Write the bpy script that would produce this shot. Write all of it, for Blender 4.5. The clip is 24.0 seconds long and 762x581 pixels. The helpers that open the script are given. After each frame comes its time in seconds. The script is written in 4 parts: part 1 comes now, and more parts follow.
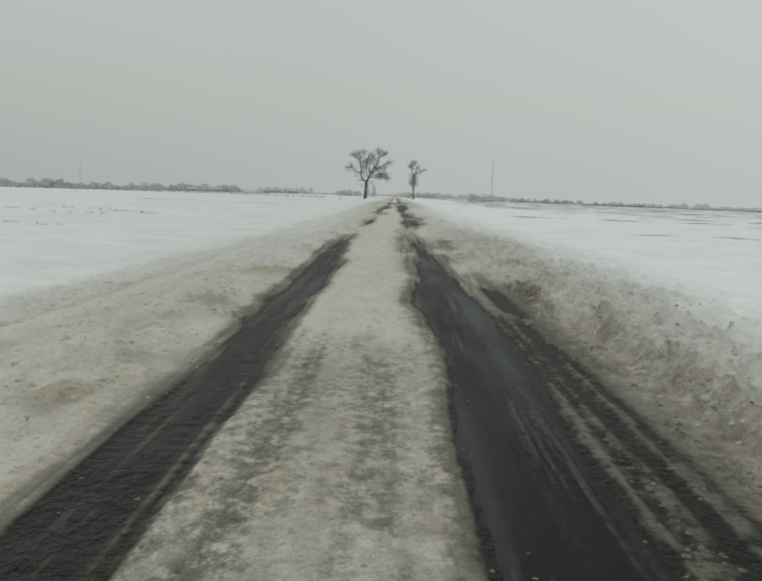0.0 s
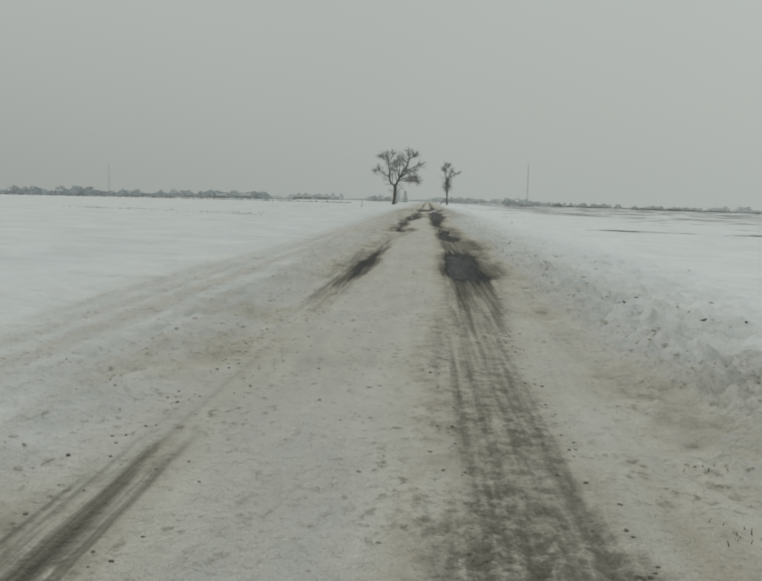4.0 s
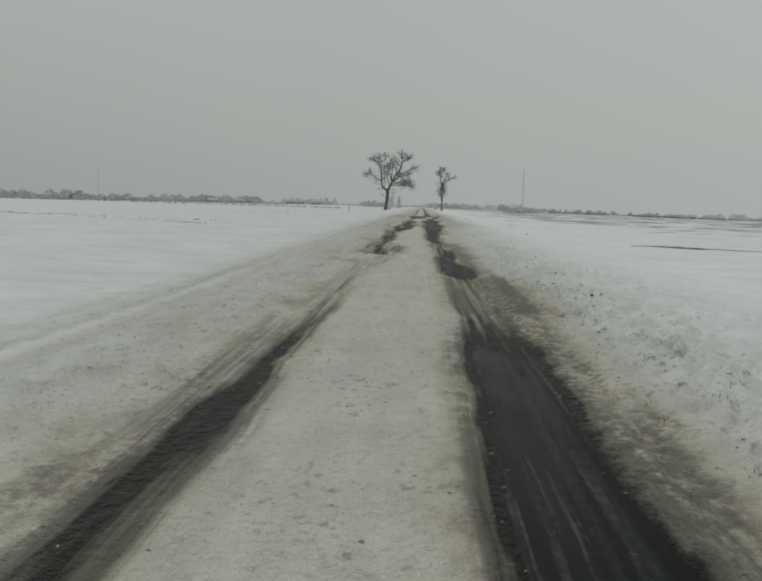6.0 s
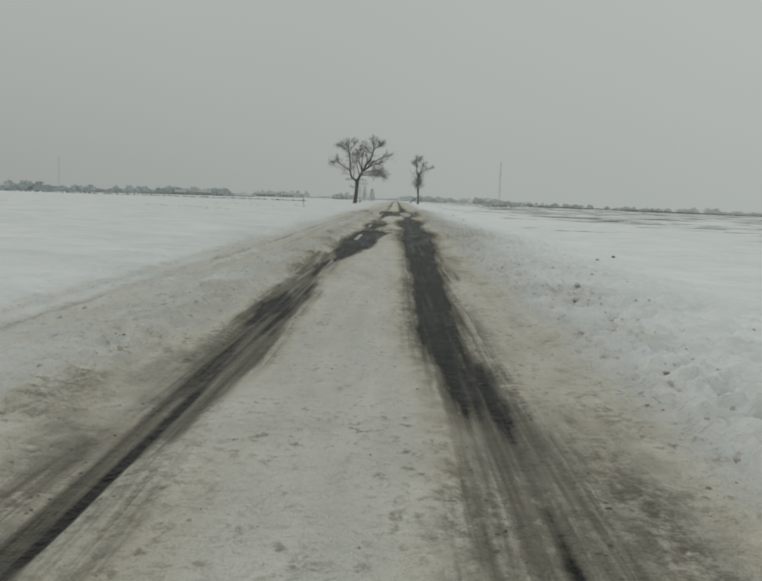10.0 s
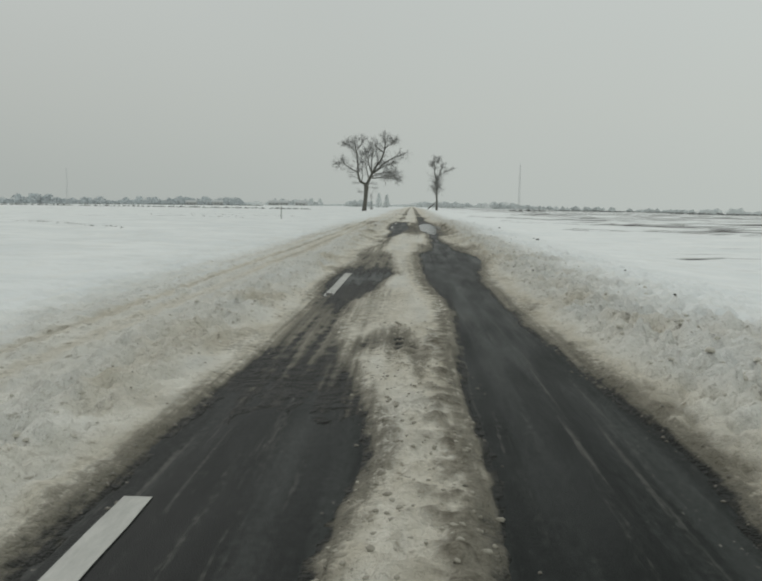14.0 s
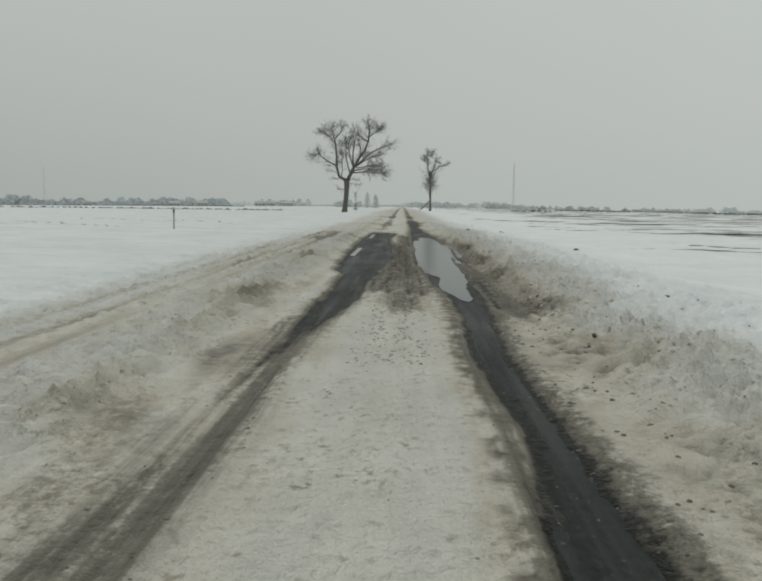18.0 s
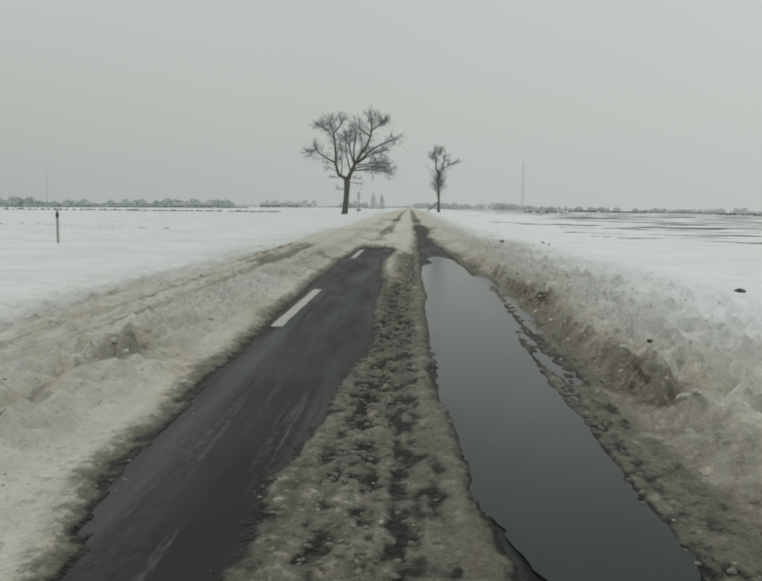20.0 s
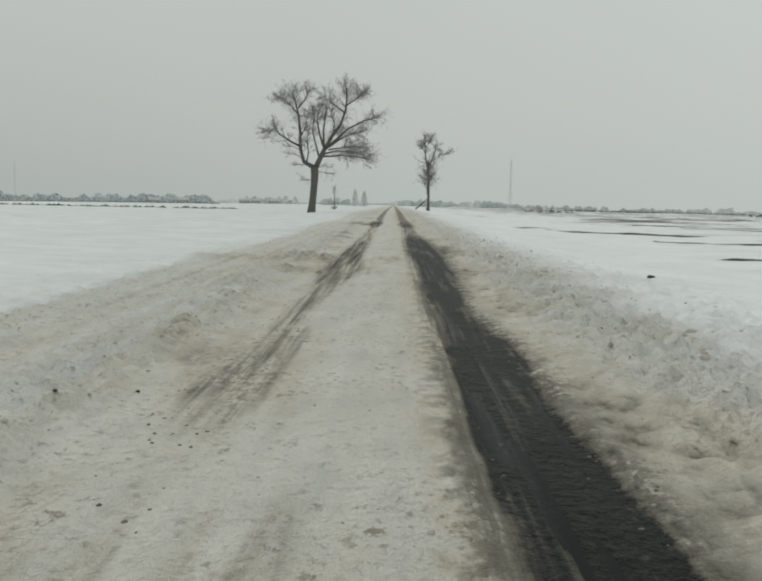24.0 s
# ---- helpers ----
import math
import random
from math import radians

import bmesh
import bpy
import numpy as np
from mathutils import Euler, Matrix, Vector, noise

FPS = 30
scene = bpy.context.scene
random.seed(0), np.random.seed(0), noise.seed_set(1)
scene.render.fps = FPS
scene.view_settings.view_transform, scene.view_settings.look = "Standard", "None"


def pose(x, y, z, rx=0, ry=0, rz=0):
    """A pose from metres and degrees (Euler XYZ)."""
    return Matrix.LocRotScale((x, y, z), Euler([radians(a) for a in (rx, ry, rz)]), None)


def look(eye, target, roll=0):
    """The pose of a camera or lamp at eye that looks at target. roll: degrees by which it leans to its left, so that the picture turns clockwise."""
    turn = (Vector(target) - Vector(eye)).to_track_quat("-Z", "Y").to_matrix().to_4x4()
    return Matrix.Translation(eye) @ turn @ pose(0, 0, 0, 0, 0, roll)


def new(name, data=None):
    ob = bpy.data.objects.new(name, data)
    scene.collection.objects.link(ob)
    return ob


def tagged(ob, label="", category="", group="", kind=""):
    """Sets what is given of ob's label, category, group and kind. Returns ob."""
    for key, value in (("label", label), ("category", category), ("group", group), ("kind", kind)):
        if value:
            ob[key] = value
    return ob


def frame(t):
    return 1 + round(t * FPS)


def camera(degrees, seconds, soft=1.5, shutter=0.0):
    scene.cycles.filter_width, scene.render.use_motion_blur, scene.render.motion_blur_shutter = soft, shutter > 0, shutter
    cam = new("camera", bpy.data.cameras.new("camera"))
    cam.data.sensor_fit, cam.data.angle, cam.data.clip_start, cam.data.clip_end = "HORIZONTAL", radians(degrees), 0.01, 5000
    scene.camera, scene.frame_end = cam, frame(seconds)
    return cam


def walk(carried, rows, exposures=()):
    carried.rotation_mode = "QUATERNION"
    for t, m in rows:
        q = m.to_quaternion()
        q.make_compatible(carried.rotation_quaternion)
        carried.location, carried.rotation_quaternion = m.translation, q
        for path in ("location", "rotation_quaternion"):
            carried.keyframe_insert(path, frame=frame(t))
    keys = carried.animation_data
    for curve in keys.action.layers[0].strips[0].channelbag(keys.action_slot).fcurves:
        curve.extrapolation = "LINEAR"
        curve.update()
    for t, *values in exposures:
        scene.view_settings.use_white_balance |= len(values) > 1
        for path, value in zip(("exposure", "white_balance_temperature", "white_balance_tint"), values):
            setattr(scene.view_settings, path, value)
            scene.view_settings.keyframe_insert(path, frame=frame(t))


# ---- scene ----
cam = camera(52.0, 24.0, soft=2.2)
PATH = [
    (0.0, pose(0.00, 0.00, 1.34, 83.08, -1.95, 1.08)),
    (0.5, pose(0.00, 2.73, 1.34, 82.91, -1.87, 1.39)),
    (1.0, pose(0.00, 5.53, 1.34, 83.10, -1.52, 1.73)),
    (1.5, pose(0.00, 8.38, 1.34, 82.94, -1.60, 1.94)),
    (2.0, pose(0.00, 11.25, 1.34, 83.17, -1.56, 2.18)),
    (2.5, pose(0.00, 14.15, 1.34, 83.27, -1.52, 2.60)),
    (3.0, pose(0.00, 17.07, 1.34, 83.35, -1.43, 2.99)),
    (3.5, pose(0.00, 19.99, 1.34, 83.43, -1.42, 3.30)),
    (5.5, pose(0.00, 31.77, 1.34, 83.30, -1.83, 3.34)),
    (6.0, pose(0.00, 34.74, 1.34, 83.81, -1.83, 2.99)),
    (6.5, pose(0.00, 37.72, 1.34, 83.49, -1.91, 2.42)),
    (7.0, pose(0.00, 40.72, 1.34, 83.21, -2.22, 0.62)),
    (7.5, pose(0.00, 43.74, 1.34, 83.39, -1.64, 1.55)),
    (8.0, pose(0.00, 46.79, 1.34, 83.31, -2.06, 1.91)),
    (8.5, pose(0.00, 49.86, 1.34, 82.48, -1.79, 1.67)),
    (9.0, pose(0.00, 52.96, 1.34, 81.83, -2.37, 0.21)),
    (9.5, pose(0.00, 56.09, 1.34, 82.35, -0.47, 0.92)),
    (10.0, pose(0.00, 59.25, 1.34, 83.36, -2.03, 1.11)),
    (10.5, pose(0.00, 62.44, 1.34, 83.29, -1.01, 1.52)),
    (11.0, pose(0.00, 65.66, 1.34, 83.67, -0.78, 2.14)),
    (11.5, pose(0.00, 68.91, 1.34, 83.70, -1.40, 2.27)),
    (13.5, pose(-0.05, 82.12, 1.34, 83.44, -1.33, 2.52)),
    (14.0, pose(-0.06, 85.46, 1.34, 83.81, -0.94, 2.26)),
    (14.5, pose(-0.05, 88.80, 1.34, 83.48, -1.56, 2.24)),
    (15.0, pose(-0.04, 92.13, 1.34, 83.13, -1.44, 1.55)),
    (15.5, pose(-0.04, 95.45, 1.34, 82.98, -1.25, 0.61)),
    (16.0, pose(-0.03, 98.76, 1.34, 82.89, -0.86, 1.37)),
    (16.5, pose(-0.02, 102.04, 1.34, 83.42, -1.17, 1.88)),
    (17.0, pose(-0.01, 105.29, 1.34, 83.73, -1.25, 2.12)),
    (17.5, pose(-0.01, 108.51, 1.34, 83.74, -0.94, 2.08)),
    (18.0, pose(0.05, 111.70, 1.34, 83.84, -0.74, 1.58)),
    (18.5, pose(0.10, 114.85, 1.34, 83.41, -1.71, -0.56)),
    (20.5, pose(0.20, 127.15, 1.34, 84.01, -0.78, 3.01)),
    (21.0, pose(0.19, 130.26, 1.34, 83.79, -1.21, 3.44)),
    (21.5, pose(0.11, 133.37, 1.34, 83.40, -1.64, 3.09)),
    (22.0, pose(0.03, 136.52, 1.34, 83.77, -1.25, 2.57)),
    (22.5, pose(0.01, 139.86, 1.34, 83.34, -1.68, 2.21)),
    (23.0, pose(0.01, 143.19, 1.34, 83.28, -1.48, 1.96)),
    (23.5, pose(0.00, 146.46, 1.34, 83.27, -1.44, 1.76)),
    (24.0, pose(0.00, 149.91, 1.34, 83.73, -1.13, 0.90)),
]
walk(cam, PATH, [(0.0, 0.13), (1.0, 0.10), (3.0, 0.0), (6.0, -0.17), (10.0, -0.12), (11.5, -0.05), (13.5, 0.14), (15.0, 0.17), (17.0, 0.15), (18.0, 0.07), (21.0, 0.22), (24.0, 0.17)])

# ---- world, daylight of an overcast winter noon ----
world = bpy.data.worlds.new("overcast_sky")
scene.world = world
world.use_nodes = True
wn, wl = world.node_tree.nodes, world.node_tree.links
wn.clear()
w_out = wn.new("ShaderNodeOutputWorld")
w_bg = wn.new("ShaderNodeBackground")
w_sky = wn.new("ShaderNodeTexSky")
w_sky.sky_type = "NISHITA"
w_sky.sun_disc = False
w_sky.sun_elevation = radians(32)
w_sky.sun_rotation = radians(-33)
w_sky.dust_density = 8
w_sky.air_density = 1.6
w_tone = wn.new("ShaderNodeHueSaturation")
w_tone.inputs["Saturation"].default_value = 0.12
w_tone.inputs["Value"].default_value = 0.10
wl.new(w_sky.outputs[0], w_tone.inputs["Color"])
# a closed cloud cover: even at the horizon, brighter overhead
w_geo = wn.new("ShaderNodeTexCoord")
w_sep = wn.new("ShaderNodeSeparateXYZ")
wl.new(w_geo.outputs["Generated"], w_sep.inputs[0])
w_ramp = wn.new("ShaderNodeValToRGB")
w_ramp.color_ramp.elements[0].position = 0.0
w_ramp.color_ramp.elements[0].color = (0.408, 0.438, 0.416, 1)
w_ramp.color_ramp.elements[1].position = 1.0
w_ramp.color_ramp.elements[1].color = (0.50, 0.528, 0.515, 1)
e = w_ramp.color_ramp.elements.new(0.12)
e.color = (0.432, 0.459, 0.435, 1)
e = w_ramp.color_ramp.elements.new(0.34)
e.color = (0.458, 0.490, 0.476, 1)
wl.new(w_sep.outputs["Z"], w_ramp.inputs[0])
w_noise = wn.new("ShaderNodeTexNoise")
w_noise.inputs["Scale"].default_value = 1.6
w_noise.inputs["Detail"].default_value = 3
wl.new(w_geo.outputs["Generated"], w_noise.inputs["Vector"])
w_var = wn.new("ShaderNodeMapRange")
w_var.inputs["To Min"].default_value = 0.955
w_var.inputs["To Max"].default_value = 1.045
wl.new(w_noise.outputs["Fac"], w_var.inputs["Value"])
w_mul = wn.new("ShaderNodeVectorMath")
w_mul.operation = "SCALE"
wl.new(w_ramp.outputs["Color"], w_mul.inputs[0])
# the cover is a little thinner, and so brighter, to the east
w_east = wn.new("ShaderNodeMath")
w_east.operation = "MULTIPLY_ADD"
wl.new(w_sep.outputs["X"], w_east.inputs[0])
w_east.inputs[1].default_value = 0.22
wl.new(w_var.outputs["Result"], w_east.inputs[2])
wl.new(w_east.outputs[0], w_mul.inputs["Scale"])
w_mix = wn.new("ShaderNodeMix")
w_mix.data_type = "RGBA"
w_mix.inputs["Factor"].default_value = 0.985
wl.new(w_tone.outputs["Color"], w_mix.inputs[6])
wl.new(w_mul.outputs[0], w_mix.inputs[7])
wl.new(w_mix.outputs[2], w_bg.inputs["Color"])
w_bg.inputs["Strength"].default_value = 1.0
wl.new(w_bg.outputs[0], w_out.inputs["Surface"])

sun = new("sun", bpy.data.lights.new("sun", "SUN"))
sun.data.energy = 0.5
sun.data.angle = radians(22)
sun.data.color = (1.0, 0.975, 0.94)
sun.matrix_world = look((-52, 120, 62), (0, 40, 0))

# ---- materials ----
def material(name):
    m = bpy.data.materials.new(name)
    m.use_nodes = True
    return m, m.node_tree.nodes, m.node_tree.links, m.node_tree.nodes["Principled BSDF"]


def noise_node(n, l, scale, detail=4, stretch=(1, 1, 1), rough=0.55):
    co = n.new("ShaderNodeNewGeometry")
    mp = n.new("ShaderNodeMapping")
    mp.inputs["Scale"].default_value = stretch
    l.new(co.outputs["Position"], mp.inputs["Vector"])
    t = n.new("ShaderNodeTexNoise")
    t.inputs["Scale"].default_value = scale
    t.inputs["Detail"].default_value = detail
    t.inputs["Roughness"].default_value = rough
    l.new(mp.outputs[0], t.inputs["Vector"])
    return t


def ramp_node(n, l, source, stops):
    r = n.new("ShaderNodeValToRGB")
    el = r.color_ramp.elements
    el[0].position, el[0].color = stops[0][0], (*stops[0][1], 1)
    el[1].position, el[1].color = stops[-1][0], (*stops[-1][1], 1)
    for p, c in stops[1:-1]:
        x = el.new(p)
        x.color = (*c, 1)
    l.new(source, r.inputs[0])
    return r


def mix_node(n, l, fac, a, b, mode="MIX"):
    m = n.new("ShaderNodeMix")
    m.data_type = "RGBA"
    m.blend_type = mode
    for sock, v in ((m.inputs["Factor"], fac), (m.inputs[6], a), (m.inputs[7], b)):
        if isinstance(v, (int, float)):
            sock.default_value = v
        elif isinstance(v, tuple):
            sock.default_value = (*v, 1)
        else:
            l.new(v, sock)
    return m.outputs[2]


def math_node(n, l, op, a, b=0.0, clamp=False):
    m = n.new("ShaderNodeMath")
    m.operation = op
    m.use_clamp = clamp
    for sock, v in ((m.inputs[0], a), (m.inputs[1], b)):
        if isinstance(v, (int, float)):
            sock.default_value = v
        else:
            l.new(v, sock)
    return m.outputs[0]


def bump_node(n, l, bsdf, height, strength, distance):
    b = n.new("ShaderNodeBump")
    b.inputs["Strength"].default_value = strength
    b.inputs["Distance"].default_value = distance
    l.new(height, b.inputs["Height"])
    l.new(b.outputs[0], bsdf.inputs["Normal"])
    return b


def plain_material(name, a, b, scale, rough=0.8, stretch=(1, 1, 1), bump=0.3, dist=0.01, metal=0.0, spec=0.4):
    m, n, l, p = material(name)
    t = noise_node(n, l, scale, 5, stretch)
    f = noise_node(n, l, scale * 7, 3, stretch)
    mixed = math_node(n, l, "ADD", math_node(n, l, "MULTIPLY", t.outputs["Fac"], 0.7), math_node(n, l, "MULTIPLY", f.outputs["Fac"], 0.3))
    r = ramp_node(n, l, mixed, [(0.3, a), (0.7, b)])
    l.new(r.outputs[0], p.inputs["Base Color"])
    p.inputs["Roughness"].default_value = rough
    p.inputs["Metallic"].default_value = metal
    p.inputs["Specular IOR Level"].default_value = spec
    bump_node(n, l, p, mixed, bump, dist)
    return m


def span_node(n, l, value, lo, hi):
    m = n.new("ShaderNodeMapRange")
    m.interpolation_type = "SMOOTHSTEP"
    m.inputs["From Min"].default_value, m.inputs["From Max"].default_value = lo, hi
    l.new(value, m.inputs["Value"])
    return m.outputs["Result"]


def snow_material():
    """Snow cover: clean and bluish on the fields, beige where traffic dirties it, grey-brown to near black where it is thin wet slush, with
    bare soil in the ploughed field."""
    m, n, l, p = material("snow")
    # traffic grime, together with the shade painted into the bank's hollows
    dirt_and_shade = n.new("ShaderNodeAttribute")
    dirt_and_shade.attribute_name = "dirt_and_shade"
    slush = n.new("ShaderNodeAttribute")
    slush.attribute_name = "slush"
    soil = n.new("ShaderNodeAttribute")
    soil.attribute_name = "soil"
    crumbly = n.new("ShaderNodeAttribute")
    crumbly.attribute_name = "crumbly"
    big = noise_node(n, l, 0.35, 4)
    mid = noise_node(n, l, 2.2, 5, (1.5, 0.6, 1))
    crumb = noise_node(n, l, 17, 4, (1.0, 0.75, 1), 0.62)
    fine = noise_node(n, l, 55, 3)
    streak = noise_node(n, l, 10, 5, (1.0, 0.035, 1), 0.66)

    lumps = noise_node(n, l, 7.5, 4, (1.0, 0.7, 1), 0.6)

    def off(node, k):
        return math_node(n, l, "MULTIPLY", math_node(n, l, "SUBTRACT", node.outputs["Fac"], 0.5), k)

    clean = ramp_node(n, l, big.outputs["Fac"], [(0.3, (0.73, 0.76, 0.755)), (0.7, (0.845, 0.865, 0.85))])
    lines = noise_node(n, l, 5, 4, (1.0, 0.07, 1), 0.6)
    patchy = math_node(n, l, "ADD", math_node(n, l, "MULTIPLY", mid.outputs["Fac"], 0.55), math_node(n, l, "MULTIPLY", lines.outputs["Fac"], 0.45))
    beige = ramp_node(n, l, patchy, [(0.34, (0.53, 0.486, 0.388)), (0.5, (0.685, 0.645, 0.548)), (0.64, (0.785, 0.758, 0.675))])
    brown = ramp_node(n, l, crumb.outputs["Fac"], [(0.30, (0.075, 0.066, 0.048)), (0.5, (0.20, 0.182, 0.142)), (0.70, (0.42, 0.395, 0.33))])
    rough_patch = noise_node(n, l, 1.3, 3, (1.3, 0.6, 1))
    grains = math_node(n, l, "MULTIPLY", math_node(n, l, "ADD", off(crumb, 1.0), off(fine, 0.35)), span_node(n, l, rough_patch.outputs["Fac"], 0.36, 0.66))
    d = math_node(n, l, "ADD", dirt_and_shade.outputs["Fac"], math_node(n, l, "ADD", off(mid, 0.3), off(lines, 0.3)))
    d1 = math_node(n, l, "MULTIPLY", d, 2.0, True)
    touched = span_node(n, l, dirt_and_shade.outputs["Fac"], 0.03, 0.25)
    d2 = span_node(n, l, math_node(n, l, "ADD", d, math_node(n, l, "MULTIPLY", grains, touched)), 0.42, 0.95)
    wind = noise_node(n, l, 0.9, 5, (0.7, 1.2, 1), 0.6)
    dull = math_node(n, l, "MULTIPLY", span_node(n, l, wind.outputs["Fac"], 0.44, 0.68), 0.55)
    spot = n.new("ShaderNodeNewGeometry")
    axes = n.new("ShaderNodeSeparateXYZ")
    l.new(spot.outputs["Position"], axes.inputs[0])
    # field snow is whiter and less dulled to the right of the road
    right_snow = ramp_node(n, l, big.outputs["Fac"], [(0.3, (0.82, 0.85, 0.845)), (0.7, (0.93, 0.945, 0.93))])
    cover = mix_node(n, l, span_node(n, l, axes.outputs["X"], 1.5, 5.0), clean.outputs[0], right_snow.outputs[0])
    field = mix_node(n, l, math_node(n, l, "MULTIPLY", dull, math_node(n, l, "SUBTRACT", 1.0, math_node(n, l, "MULTIPLY", span_node(n, l, axes.outputs["X"], 1.5, 5.0), 0.6))), cover, (0.665, 0.69, 0.675))
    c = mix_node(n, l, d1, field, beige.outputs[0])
    c = mix_node(n, l, d2, c, brown.outputs[0])
    # thin slush lets the dark road through, in streaks along the way of the wheels
    gate = span_node(n, l, slush.outputs["Fac"], 0.06, 0.42)
    heap = math_node(n, l, "ADD", off(lumps, 0.9), math_node(n, l, "ADD", off(crumb, 1.25), off(fine, 0.4)))
    drawn = math_node(n, l, "ADD", off(streak, 0.75), math_node(n, l, "ADD", off(lines, 0.5), math_node(n, l, "MULTIPLY", grains, 0.6)))
    ways = math_node(n, l, "ADD", math_node(n, l, "MULTIPLY", heap, crumbly.outputs["Fac"]), math_node(n, l, "MULTIPLY", drawn, math_node(n, l, "SUBTRACT", 1.0, math_node(n, l, "MULTIPLY", crumbly.outputs["Fac"], 0.75))))
    mixed = math_node(n, l, "ADD", slush.outputs["Fac"], math_node(n, l, "MULTIPLY", ways, gate))
    loose = math_node(n, l, "MULTIPLY", touched, math_node(n, l, "ADD", 0.3, math_node(n, l, "MULTIPLY", span_node(n, l, rough_patch.outputs["Fac"], 0.36, 0.60), 0.7)))
    specks = math_node(n, l, "MULTIPLY", span_node(n, l, crumb.outputs["Fac"], 0.52, 0.66), math_node(n, l, "ADD", 0.25, math_node(n, l, "MULTIPLY", span_node(n, l, lumps.outputs["Fac"], 0.48, 0.62), 0.75)))
    c = mix_node(n, l, math_node(n, l, "MULTIPLY", math_node(n, l, "MULTIPLY", specks, loose), 0.8, True), c, (0.29, 0.258, 0.195))
    film = ramp_node(n, l, math_node(n, l, "ADD", math_node(n, l, "MULTIPLY", streak.outputs["Fac"], 0.6), math_node(n, l, "MULTIPLY", crumb.outputs["Fac"], 0.4)), [(0.3, (0.115, 0.106, 0.08)), (0.7, (0.30, 0.281, 0.228))])
    dark = ramp_node(n, l, crumb.outputs["Fac"], [(0.3, (0.009, 0.0102, 0.009)), (0.72, (0.032, 0.033, 0.029))])
    tread = noise_node(n, l, 13, 4, (1.0, 0.022, 1), 0.55)
    combed = math_node(n, l, "ADD", mixed, math_node(n, l, "MULTIPLY", off(tread, 1.4), math_node(n, l, "MULTIPLY", gate, math_node(n, l, "SUBTRACT", 1.0, crumbly.outputs["Fac"]))))
    c = mix_node(n, l, span_node(n, l, combed, 0.08, 0.55), c, film.outputs[0])
    c = mix_node(n, l, span_node(n, l, combed, 0.45, 0.98), c, dark.outputs[0])
    # wind-bared ploughland
    earth = ramp_node(n, l, crumb.outputs["Fac"], [(0.3, (0.028, 0.027, 0.024)), (0.7, (0.085, 0.079, 0.069))])
    furrow = noise_node(n, l, 0.24, 6, (0.28, 1.7, 1), 0.58)
    s = math_node(n, l, "MULTIPLY", math_node(n, l, "SUBTRACT", furrow.outputs["Fac"], math_node(n, l, "SUBTRACT", 1.0, soil.outputs["Fac"])), 22.0, True)
    c = mix_node(n, l, s, c, earth.outputs[0])
    l.new(c, p.inputs["Base Color"])
    rough = n.new("ShaderNodeMapRange")
    rough.inputs["To Min"].default_value = 0.78
    rough.inputs["To Max"].default_value = 0.5
    l.new(mixed, rough.inputs["Value"])
    l.new(rough.outputs["Result"], p.inputs["Roughness"])
    p.inputs["Specular IOR Level"].default_value = 0.10
    bulge = off(lumps, 2.0)
    chunk = math_node(n, l, "MULTIPLY", bulge, bulge)
    lay = math_node(n, l, "ADD", 0.10, math_node(n, l, "MULTIPLY", touched, 0.6))
    h = math_node(n, l, "ADD", math_node(n, l, "ADD", math_node(n, l, "MULTIPLY", mid.outputs["Fac"], 0.7), math_node(n, l, "MULTIPLY", wind.outputs["Fac"], 2.2)), math_node(n, l, "MULTIPLY", lay, math_node(n, l, "ADD", math_node(n, l, "MULTIPLY", crumb.outputs["Fac"], 1.1), math_node(n, l, "MULTIPLY", fine.outputs["Fac"], 0.3))))
    h = math_node(n, l, "ADD", h, math_node(n, l, "MULTIPLY", math_node(n, l, "MULTIPLY", touched, chunk), 0.8))
    bump_node(n, l, p, h, 0.9, 0.09)
    return m


